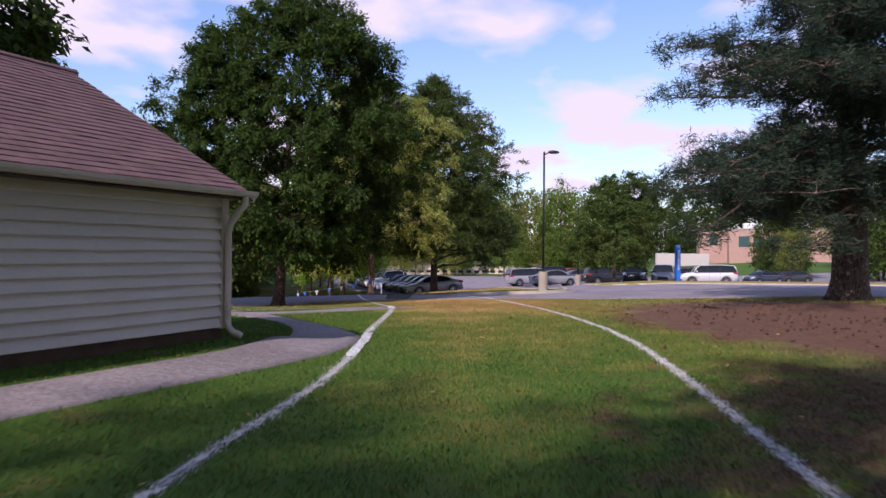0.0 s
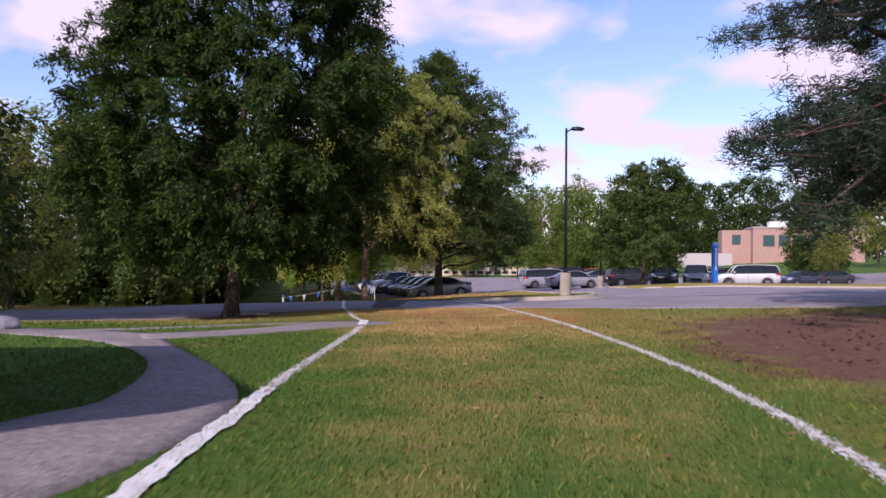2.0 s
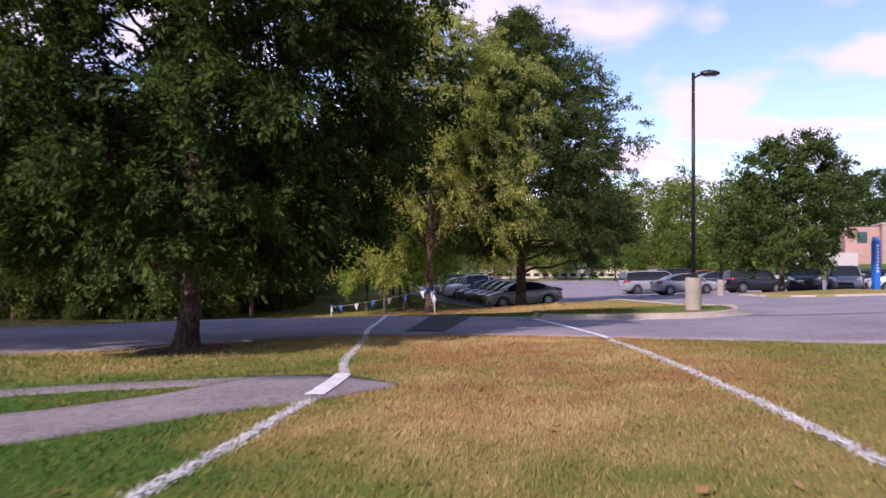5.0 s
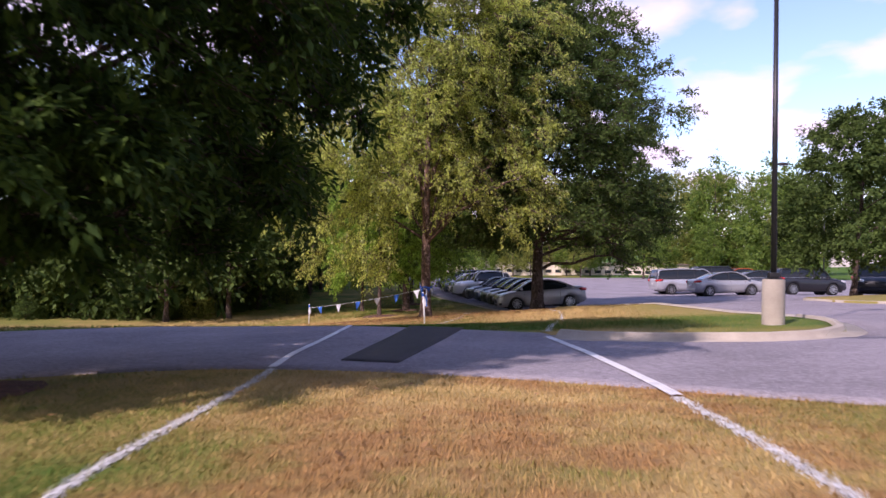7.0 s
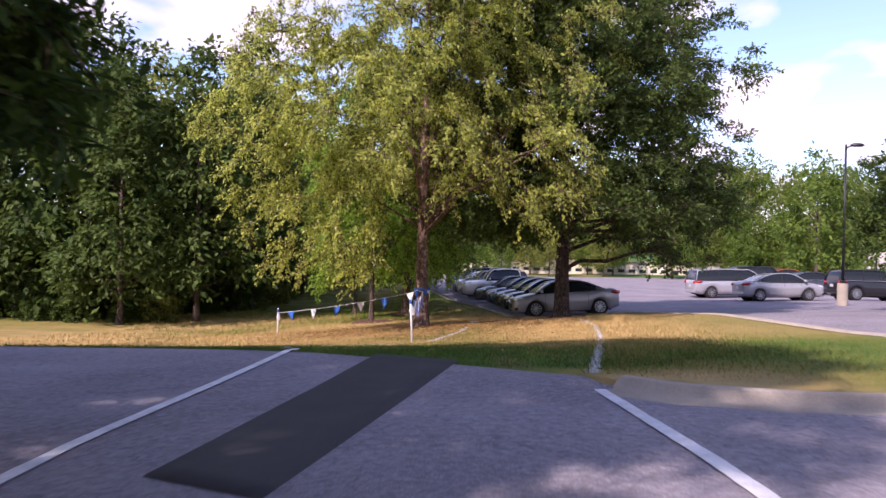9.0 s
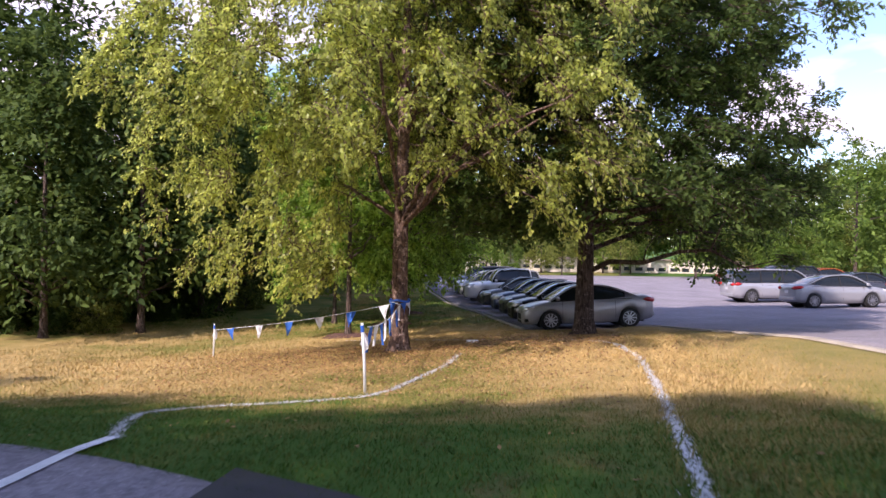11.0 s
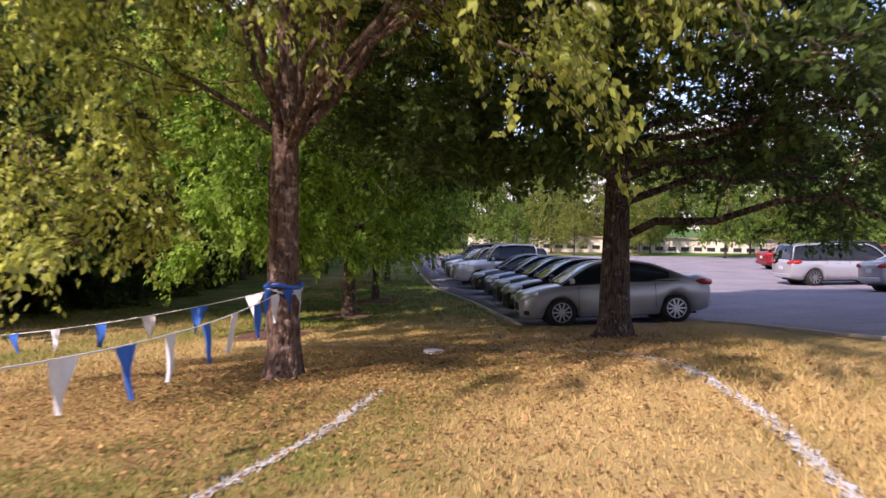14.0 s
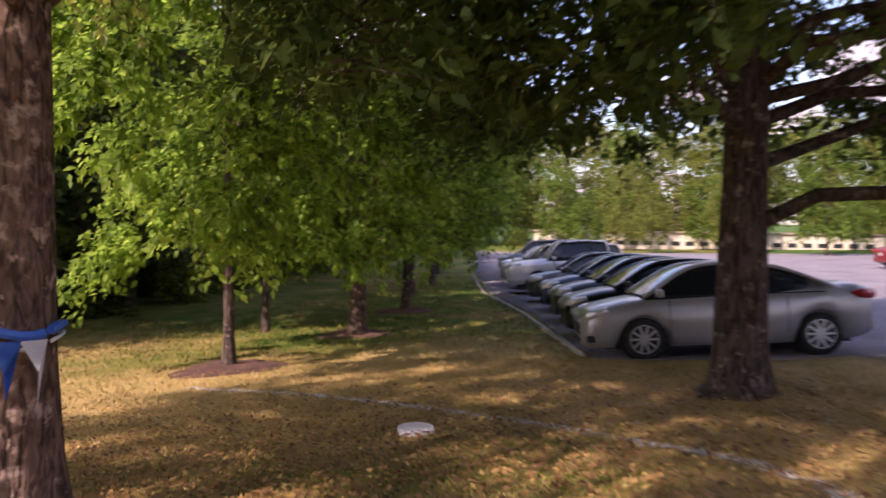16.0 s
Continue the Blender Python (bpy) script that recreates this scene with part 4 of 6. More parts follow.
# ---- the house ----
def house():
    """A low gabled house: u runs along its long wall towards the walker, v into it, w up from the soil at the corner."""
    cx, cy = -2.98, 11.1
    root = empty("house", Matrix(((-.41, -.912, 0, cx), (-.912, .41, 0, cy), (0, 0, 1, 0.33), (0, 0, 0, 1))))
    D, LEN, EAVE, SPAN, RISE, OH, FOOT = 7.0, 13.0, 2.07, 3.5, 2.03, 0.24, 0.21
    bm = box(bmesh.new(), 0.04, LEN, 0.06, D - 0.06, -0.6, FOOT); part("foundation", bm, FOUND, root)
    bm = bmesh.new()
    for pts in ([(0.05, 0.06, FOOT), (0.05, D - .06, FOOT), (0.05, D - .06, EAVE), (0.05, SPAN, EAVE + RISE * 0.94), (0.05, 0.06, EAVE)],):
        a = [bm.verts.new(p) for p in pts]; b = [bm.verts.new((LEN, p[1], p[2])) for p in pts]
        bm.faces.new(a); bm.faces.new(b[::-1])
        for k in range(5): bm.faces.new((a[k], b[k], b[(k+1) % 5], a[(k+1) % 5]))
    part("wall", bm, SIDING, root, "cream clapboard wall")
    # clapboards: each board leans out at its foot
    n = 12; h = (EAVE - FOOT) / n
    for wall in ("long", "gable"):
        for k in range(n + (9 if wall == "gable" else 0)):
            z = FOOT + k * h
            bm = bmesh.new()
            if wall == "long":
                prof = [(0.06, z + h + 0.004), (0.056, z + h + 0.004), (0.004, z + .014), (0.006, z), (0.06, z)]
                ring = [[bm.verts.new((u, v, w)) for v, w in prof] for u in (0.13, LEN)]
            else:
                ins = max(0.0, (z + h - EAVE) / RISE * SPAN) if z + h > EAVE else 0.0
                if ins > SPAN - 0.3: continue
                prof = [(0.06, z + h + 0.012), (0.045, z + h + 0.012), (0.02, z), (0.06, z)]
                ring = [[bm.verts.new((u, v, w)) for u, w in prof] for v in (0.1 + ins, D - 0.1 - ins)]
            m = len(prof)
            for j in range(m): bm.faces.new((ring[0][j], ring[0][(j+1) % m], ring[1][(j+1) % m], ring[1][j]))
            bm.faces.new(ring[0][::-1]); bm.faces.new(ring[1])
            bmesh.ops.recalc_face_normals(bm, faces=bm.faces[:])
            part("clapboard", bm, SIDING, root)
    part("corner_board", box(bmesh.new(), -0.02, 0.13, 0.0, 0.12, FOOT - .02, EAVE, 0.006), TRIM, root)
    part("soffit", box(bmesh.new(), -0.15, LEN, -OH, 0.05, EAVE - 0.03, EAVE + 0.01), TRIM, root)
    # gutter: an open trough
    bm = bmesh.new()
    prof = [(-OH - .01, .075), (-OH - .01, .01), (-OH - .08, .01), (-OH - .10, .04), (-OH - .105, .075), (-OH - .12, .075), (-OH - .115, .03), (-OH - .085, -.006), (-OH, -.006), (-OH, .075)]
    ring = [[bm.verts.new((u, v, EAVE + w)) for v, w in prof] for u in (-0.24, LEN)]
    for j in range(len(prof)): bm.faces.new((ring[0][j], ring[0][(j+1) % len(prof)], ring[1][(j+1) % len(prof)], ring[1][j]))
    bm.faces.new(ring[0][::-1]); bmesh.ops.recalc_face_normals(bm, faces=bm.faces[:])
    part("gutter", bm, TRIM, root, "cream metal gutter")
    bm = bmesh.new()
    tube(bm, [(0.0, -OH - .06, EAVE), (0.0, -OH - .06, EAVE - .12), (0.02, -OH + .06, EAVE - .24), (.05, -.08, EAVE - .40), (.05, -.05, EAVE - .52), (.05, -.05, .30), (.05, -.06, .22), (.05, -.14, .14), (.05, -.28, .10)],
         [.05] * 9, 8)
    part("downspout", bm, TRIM, root, "cream downspout with an elbow foot", smooth=True)
    for w in (0.5, 1.3):
        part("strap", box(bmesh.new(), 0.0, 0.10, -.108, -.0, w, w + .03), TRIM, root)
    # roof: a deck each side and its shingle courses
    slope = math.atan2(RISE, SPAN)
    for side in (1, -1):
        bm = bmesh.new()
        v0, v1 = (-OH, SPAN) if side == 1 else (D + OH, SPAN)
        z0, z1 = EAVE + 0.06 - OH * 0.12, EAVE + RISE + 0.12
        pts = [(v0, z0), (v1, z1), (v1, z1 - .09), (v0, z0 - .09)]
        ring = [[bm.verts.new((u, v, w)) for v, w in pts] for u in (-0.25, LEN + 0.35)]
        for j in range(4): bm.faces.new((ring[0][j], ring[0][(j+1) % 4], ring[1][(j+1) % 4], ring[1][j]))
        bm.faces.new(ring[0][::-1]); bm.faces.new(ring[1]); bmesh.ops.recalc_face_normals(bm, faces=bm.faces[:])
        roof = part("roof", bm, SHINGLE, root, "brown asphalt-shingle roof")
        if side == 1:
            N = 27
            for k in range(N):
                a, b = k / N, min(1.0, (k + 1.25) / N)
                bm = bmesh.new(); rr = random.Random(k)
                q = lambda f, up: (v0 + (v1 - v0) * f, z0 + (z1 - z0) * f + up)
                x = -0.27
                while x < LEN + 0.3:
                    x2 = min(x + 0.30, LEN + 0.37); j = rr.uniform(-.004, .006)
                    lo, hi, base = q(a - .004, .022 + j), q(b, .006), q(a - .004, .0)
                    A = [bm.verts.new((x + .003, *lo)), bm.verts.new((x2 - .003, *lo)), bm.verts.new((x2 - .003, *hi)), bm.verts.new((x + .003, *hi))]
                    B = [bm.verts.new((x + .003, *base)), bm.verts.new((x2 - .003, *base))]
                    bm.faces.new(A); bm.faces.new((B[0], B[1], A[1], A[0]))
                    x = x2
                part("shingle_course", bm, SHINGLE, roof)
        part("barge_board", tube(bmesh.new(), [(-0.26, v0, z0 - .06), (-0.26, v1, z1 - .06)], [.07, .07], 4), TRIM, root)
    part("ridge_cap", tube(bmesh.new(), [(-.36, SPAN, EAVE + RISE + .11), (LEN + .36, SPAN, EAVE + RISE + .11)], [.07, .07], 6), SHINGLE, root)
    return tagged(root, "low cream clapboard house with a brown shingle roof", "house")
house()

# ---- white course lines ----
def line_on(name, pts, w, dz, material, label, seed, ragged=0.35, n=None, blades=0, fill=.84):
    """A painted line along the ground, its edges uneven; blades: white-tipped grass stalks to the metre."""
    rg = np.random.default_rng(seed)
    L = np.linalg.norm(np.diff(np.array(pts), axis=0), axis=1).sum(); n = n or int(L / 0.05)
    p = smooth_line(pts, n, 2); d = np.gradient(p, axis=0); d /= np.linalg.norm(d, axis=1)[:, None]
    nr = np.stack([d[:, 1], -d[:, 0]], -1)
    def wob(): 
        k = rg.normal(size=n); k = np.convolve(k, np.ones(3) / 3, "same"); return k
    a, b = w / 2 * (1 + ragged * wob()), w / 2 * (1 + ragged * wob())
    A, B = p - nr * a[:, None], p + nr * b[:, None]
    cols = 7 if blades else 3
    Q = [A * (1 - f) + B * f for f in np.linspace(0, 1, cols)]
    P = np.stack([np.c_[q, ground(q[:, 0], q[:, 1]) + dz - .004 * abs(2 * k / (cols - 1) - 1)] for k, q in enumerate(Q)], 1)
    i = (np.arange(n-1)[:, None] * cols + np.arange(cols-1)[None]).ravel()
    if blades: i = i[rg.random(len(i)) < fill - .3 * np.abs(np.tile(np.arange(cols-1), n-1) / (cols-2) * 2 - 1)]      # the paint breaks up between the tufts
    ob = raw(name, P.reshape(-1, 3), np.stack([i, i+cols, i+cols+1, i+1], -1), material)
    if ob.data.polygons[0].normal.z < 0: ob.data.flip_normals()
    tagged(ob, label, "line", kind="structure")
    if blades:
        m = int(L * blades); t = rg.random(m) * (n - 1); k = t.astype(int)
        q = p[k] + d[k] * (t - k)[:, None] * 0.05 + nr[k] * (rg.normal(size=m) * w * 0.40)[:, None]
        grass_blades("painted_grass", q, rg, CHALK, 0.028, 0.007, "white-painted grass blades along the line")
    return ob

def grass_blades(name, q, rg, material, h, w, label):
    m = len(q); a = rg.random(m) * 2 * np.pi
    hh = h * (0.5 + rg.random(m))[:, None]; ww = w * (0.6 + 0.8 * rg.random(m))[:, None]
    s = np.stack([np.cos(a), np.sin(a), np.zeros(m)], -1) * ww
    lean = rg.normal(size=(m, 3)) * 0.55; lean[:, 2] = 1
    base = np.c_[q, ground(q[:, 0], q[:, 1]) - 0.004]
    V = np.stack([base - s, base + s, base + lean * hh], 1).reshape(-1, 3)
    ob = raw(name, V, np.arange(m * 3).reshape(-1, 3), material)
    return tagged(ob, label, "grass", kind="stuff")

LINE_L1 = [(-1.8, 2.0), (-1.59, 4.5), (-1.5, 5.7), (-1.4, 6.5), (-1.2, 8.5), (-1.13, 10.4)]
LINE_LP = [(-1.13, 10.4), (-1.13, 12), (-1.18, 13.2), (-1.22, 13.9)]
LINE_L2 = [(-1.22, 13.9), (-1.24, 15.0), (-1.23, 17.5), (-1.28, 20.5), (-1.38, 22.6)]
LINE_L3 = [(-1.38, 22.6), (-1.45, 23.5), (-1.55, 24.35)]
LINE_L4 = [(-1.55, 24.35), (-1.95, 25.8), (-2.25, 27.5), (-2.68, 30), (-2.97, 31.4)]
LINE_L5 = [(-2.97, 31.4), (-3.3, 33.0), (-3.65, 35.5), (-4.15, 39.0), (-4.35, 40.05)]
LINE_L6 = [(-4.35, 40.05), (-4.9, 41.0), (-5.3, 42.0), (-4.9, 42.7), (-4.0, 43.3), (-3.25, 44.0), (-3.05, 46), (-2.9, 48), (-3.0, 50.0)]
LINE_R1 = [(2.2, 2.0), (2.43, 4.6), (2.7, 6.9), (3.02, 10), (3.2, 12.2), (3.28, 15), (3.16, 17.6), (3.0, 20.3), (2.82, 23), (2.56, 25.7), (2.3, 27.5), (2.0, 29.2)]
LINE_R2 = [(2.0, 29.2), (1.75, 30.6), (1.24, 33.3), (.56, 36.2)]
LINE_R3 = [(.56, 36.4), (.5, 37.8), (.57, 39.4), (.62, 41.3), (.70, 45.4), (.6, 48.5), (.3, 50.6)]
LINE_R4 = [(.3, 50.6), (0, 51.7), (-.3, 52.6), (-.75, 53.35), (-1.4, 53.9), (-2.1, 54.5), (-2.95, 55.15), (-4.2, 55.9), (-5.7, 56.6), (-8.0, 57.2)]
GL = "white course line sprayed on the grass"
line_on("course_line_1", LINE_L1, .10, .016, CHALK, GL, 1, blades=420)
line_on("course_line_2", LINE_LP, .15, .022, PAINT, "white course line painted on the footpath", 2, .25)
line_on("course_line_3", LINE_L2, .10, .016, CHALK, GL, 3, blades=420)
line_on("course_line_4", LINE_L3, .20, .034, PAINT, "white course line painted on the footpath", 4, .1)
line_on("course_line_5", LINE_L4, .09, .016, CHALK, GL, 5, blades=350)
line_on("course_line_6", LINE_L5, .12, .036, PAINT, "white course line painted on the road", 6, .06)
line_on("course_line_7", LINE_L6, .11, .016, CHALK, GL, 7, .5, blades=260)
line_on("course_line_8", LINE_R1, .10, .016, CHALK, GL, 8, blades=420)
line_on("course_line_9", LINE_R2, .13, .036, PAINT, "white course line painted on the road", 9, .06)
line_on("course_line_10", LINE_R3, .12, .018, CHALK, GL, 10, .45, blades=260)
line_on("course_line_11", LINE_R4, .15, .018, CHALK, "faded white course line in the dry grass", 11, .6, blades=150, fill=.55)

# ---- lamps and posts ----
def lamp_post(x, y, h=6.2, base_h=0.88, r=0.225, arm=0.75, yaw=0.0):
    root = empty("street_lamp", pose(x, y, gz(x, y), 0, 0, yaw))
    bm = bmesh.new(); bmesh.ops.create_cone(bm, cap_ends=True, segments=32, radius1=r, radius2=r, depth=base_h + 0.4, matrix=Matrix.Translation((0, 0, base_h / 2 - 0.2 + 0.12)))
    bmesh.ops.bevel(bm, geom=[e for e in bm.edges if abs(e.verts[0].co.z - e.verts[1].co.z) < 1e-4], offset=0.02, segments=2, affect="EDGES")
    part("footing", bm, CONCRETE, root, "pale concrete footing", smooth=False)
    zb = base_h + 0.12
    bm = bmesh.new(); box(bm, -.14, .14, -.14, .14, zb, zb + .03, .004); part("base_plate", bm, BLACKMETAL, root)
    bm = bmesh.new(); box(bm, -.10, .10, -.10, .10, zb + .03, zb + .14, .02); part("base_cover", bm, BLACKMETAL, root)
    bm = bmesh.new(); tube(bm, [(0, 0, zb), (0, 0, zb + h)], [.062, .045], 12); part("pole", bm, BLACKMETAL, root, smooth=True)
    bm = bmesh.new(); tube(bm, [(0, 0, zb + h - .16), (arm * .16, 0, zb + h - .09), (arm * .38, 0, zb + h - .03)], [.034, .032, .03], 8); part("arm", bm, BLACKMETAL, root, smooth=True)
    bm = bmesh.new(); rings = []
    for f, hw, lo, hi in ((.26, .05, -.05, .02), (.36, .10, -.075, .045), (.55, .15, -.085, .06), (.78, .155, -.08, .045), (.93, .12, -.065, .015), (1.0, .05, -.05, -.02)):
        rings.append([bm.verts.new((arm * f, y, zb + h + z)) for y, z in ((-hw, lo), (-hw, (lo + hi) / 2), (-hw * .55, hi), (hw * .55, hi), (hw, (lo + hi) / 2), (hw, lo))])
    for r0, r1 in zip(rings, rings[1:]):
        for k in range(6): bm.faces.new((r0[k], r0[(k+1) % 6], r1[(k+1) % 6], r1[k]))
    bm.faces.new(rings[0]); bm.faces.new(rings[-1][::-1]); bmesh.ops.recalc_face_normals(bm, faces=bm.faces[:])
    head = part("lamp_head", bm, BLACKMETAL, root, smooth=True)
    bm = bmesh.new(); box(bm, arm * .45, arm * .88, -.10, .10, zb + h - .10, zb + h - .085); part("lens", bm, mat("lamp_lens", (.6, .6, .55), .3), head)
    return tagged(root, "tall dark parking-lot lamp on a concrete footing", "street lamp", "parking lot lamps")
lamp_post(5.09, 38.35, h=5.95)
lamp_post(11.4, 64.5, h=6.1)
lamp_post(24.0, 98, h=6.1)

STAKE = mat("white_stake", (.75, .75, .75), .6)
def blue_pillar(x, y):
    root = empty("help_pillar", pose(x, y, gz(x, y) + .10, 0, 0, 12))
    part("column", box(bmesh.new(), -.16, .16, -.16, .16, -.05, 2.62, .02), BLUE, root)
    part("cap", box(bmesh.new(), -.13, .13, -.13, .13, 2.62, 2.82, .02), mat("pale_blue_cap", (.12, .30, .65), .35), root)
    for k in range(9):      # the lettering down its face
        part("letter_bar", box(bmesh.new(), -.06, .06, -.167, -.159, 1.0 + .165 * k, 1.10 + .165 * k), STAKE, root, "white letter")
    return tagged(root, "blue metal emergency pillar on the grass verge", "pillar")
blue_pillar(17.58, 57.5)

def boulder(x, y, r, seed):
    bm = bmesh.new(); bmesh.ops.create_icosphere(bm, subdivisions=3, radius=r)
    for v in bm.verts:
        k = 1 + .28 * noise.noise(v.co * (1.6 / r) + Vector((seed, 0, 0))) + .08 * noise.noise(v.co * (6 / r)); v.co = Vector((v.co.x * 1.25 * k, v.co.y * k, v.co.z * .75 * k))
    ob = part("boulder", bm, mat("grey_stone", (.22, .22, .25), .9, var=.4, scale=5, fine=40, bump=.5), smooth=True); ob.location = (x, y, gz(x, y) + .35 * r)
    return tagged(ob, "grey boulder lying beside the footpath", "rock")
boulder(-8.3, 21.5, .26, 2)

FABRIC_W = mat("white_pennant", (.72, .72, .75), .8, var=.15); FABRIC_B = mat("blue_pennant", (.03, .13, .50), .75, var=.2)
CORD = mat("white_cord", (.75, .75, .74), .8); TAPE = mat("blue_tape", (.03, .12, .5), .5)
def stake(x, y, h, lean):
    root = empty("marker_stake", pose(x, y, gz(x, y), lean[0], lean[1], 0))
    part("stake", tube(bmesh.new(), [(0, 0, -.15), (.01, 0, h * .5), (0, 0, h)], [.022, .022, .02], 8), STAKE, root, smooth=True)
    part("tape_band", tube(bmesh.new(), [(0, 0, h - .13), (0, 0, h - .03)], [.027, .027], 8), TAPE, root, "blue tape wound round the stake")
    bm = bmesh.new(); a = [bm.verts.new(p) for p in ((.02, 0, h - .12), (.07, .03, h - .22), (.09, -.02, h - .36), (.01, .03, h - .42), (-.04, -.01, h - .30))]
    bm.faces.new(a[:3]); bm.faces.new((a[0], a[2], a[3])); bm.faces.new((a[0], a[3], a[4])); bmesh.ops.solidify(bm, geom=bm.faces[:], thickness=.004)
    part("ribbon", bm, FABRIC_W, root, "white knotted ribbon")
    return tagged(root, "white wooden stake holding a pennant line", "stake", "pennant stakes")
stake(-3.42, 44.6, 1.02, (2, -3)); stake(-9.62, 51.8, .86, (0, 1))

def pennants(name, a, b, sag, seed, step=0.42, hw=.10, drop=.27, first=0, label="string of blue and white pennants"):
    """A cord from a to b with cloth triangles, each one a part."""
    rg = random.Random(seed)
    root = empty(name, Matrix.Translation(a)); a, b = Vector(a), Vector(b)
    L = (b - a).length; f = lambda t: (b - a) * t - Vector((0, 0, sag * L * 4 * t * (1 - t)))
    part("cord", tube(bmesh.new(), [f(k / 24) for k in range(25)], [.006] * 25, 5), CORD, root, smooth=True)
    u = (b - a).normalized(); side = Vector((-u.y, u.x, 0)).normalized()
    n = int(L / step)
    for k in range(n):
        t = (k + .6) / n; c = f(t); ln = drop + rg.uniform(-.03, .03); sw = rg.uniform(-.07, .07); dx = rg.uniform(-.07, .07)
        bm = bmesh.new(); cols = 5; rows = []
        for r in range(6):
            v = r / 5; ww = hw * (1 - v) + .006
            rows.append([bm.verts.new(c + u * (ww * (2 * j / (cols - 1) - 1) + dx * v * v) + side * (sw * v + .022 * math.sin(4 * j + 3 * v + k)) - Vector((0, 0, ln * v))) for j in range(cols)])
        for r in range(5):
            for j in range(cols - 1): bm.faces.new((rows[r][j], rows[r][j+1], rows[r+1][j+1], rows[r+1][j]))
        part("pennant", bm, FABRIC_B if (k + first) % 2 else FABRIC_W, root, "blue pennant" if (k + first) % 2 else "white pennant", smooth=True)
    return tagged(root, label, "pennants", "pennant lines")
KNOT = (-4.62, 50.88, -.28)
pennants("pennant_line", (-9.62, 51.8, -1.22), KNOT, .015, 1, .85, .12, .32, 1)
pennants("pennant_line", (-3.40, 44.6, -.12), (-4.55, 50.86, -.30), .02, 2, .72, .125, .36, 1)
def trunk_tie():
    root = empty("trunk_tie", pose(-4.62, 51.08, -.30))
    bm = bmesh.new()
    tube(bm, [(.225 * math.cos(t), .225 * math.sin(t), .03 * math.sin(2 * t)) for t in np.linspace(0, 6.1, 24)], [.012] * 24, 5)
    part("cord", bm, CORD, root)
    part("band", tube(bmesh.new(), [(.222 * math.cos(t), .222 * math.sin(t), .06 + .02 * math.sin(3 * t)) for t in np.linspace(0, 6.1, 24)], [.028] * 24, 6), TAPE, root, "blue band")
    for k, (a, m) in enumerate(((4.3, FABRIC_B), (5.3, FABRIC_B), (5.8, FABRIC_W))):
        c, s = math.cos(a), math.sin(a); bm = bmesh.new()
        v = [bm.verts.new(p) for p in ((.25 * c - .07 * s, .25 * s + .07 * c, .02), (.25 * c + .07 * s, .25 * s - .07 * c, .02), (.33 * c, .33 * s, -.14), (.29 * c, .29 * s, -.34 + .05 * k % .1))]
        bm.faces.new((v[0], v[1], v[2])); bm.faces.new((v[0], v[2], v[3])); bmesh.ops.solidify(bm, geom=bm.faces[:], thickness=.003)
        part("pennant", bm, m, root)
    return tagged(root, "blue and white pennants knotted round the birch trunk", "pennants")
trunk_tie()
bm = bmesh.new(); bmesh.ops.create_cone(bm, cap_ends=True, segments=24, radius1=.18, radius2=.165, depth=.06)
bmesh.ops.bevel(bm, geom=[e for e in bm.edges], offset=.006, segments=1, affect="EDGES")
ob = part("drain_cover", bm, mat("white_plastic", (.78, .76, .78), .5)); ob.location = (-3.42, 54.3, gz(-3.42, 54.3) + .03)
tagged(ob, "round white drain cover in the grass", "drain cover")
# ---- cars ----
GLASS = mat("car_glass", (.015, .018, .02), .06, var=.1, bump=0)
TYRE = mat("tyre_rubber", (.018, .018, .018), .85, var=.2)
RIM = mat("alloy_rim", (.55, .55, .56), .3, .9, var=.1, bump=0)
ARCH = mat("black_plastic", (.012, .012, .013), .7, var=.2)
TAIL = mat("red_tail_lamp", (.45, .02, .02), .2, var=.15, bump=0)
HEAD = mat("clear_head_lamp", (.78, .79, .80), .10, .5, var=.1, bump=0)
PLATE = mat("pale_plate", (.6, .6, .62), .5)
_paints = {}
def paint(rgb, metal=.35):
    if rgb not in _paints: _paints[rgb] = mat("car_paint", rgb, .32, metal, var=.06, scale=3, fine=200, bump=0, coat=.7)
    return _paints[rgb]

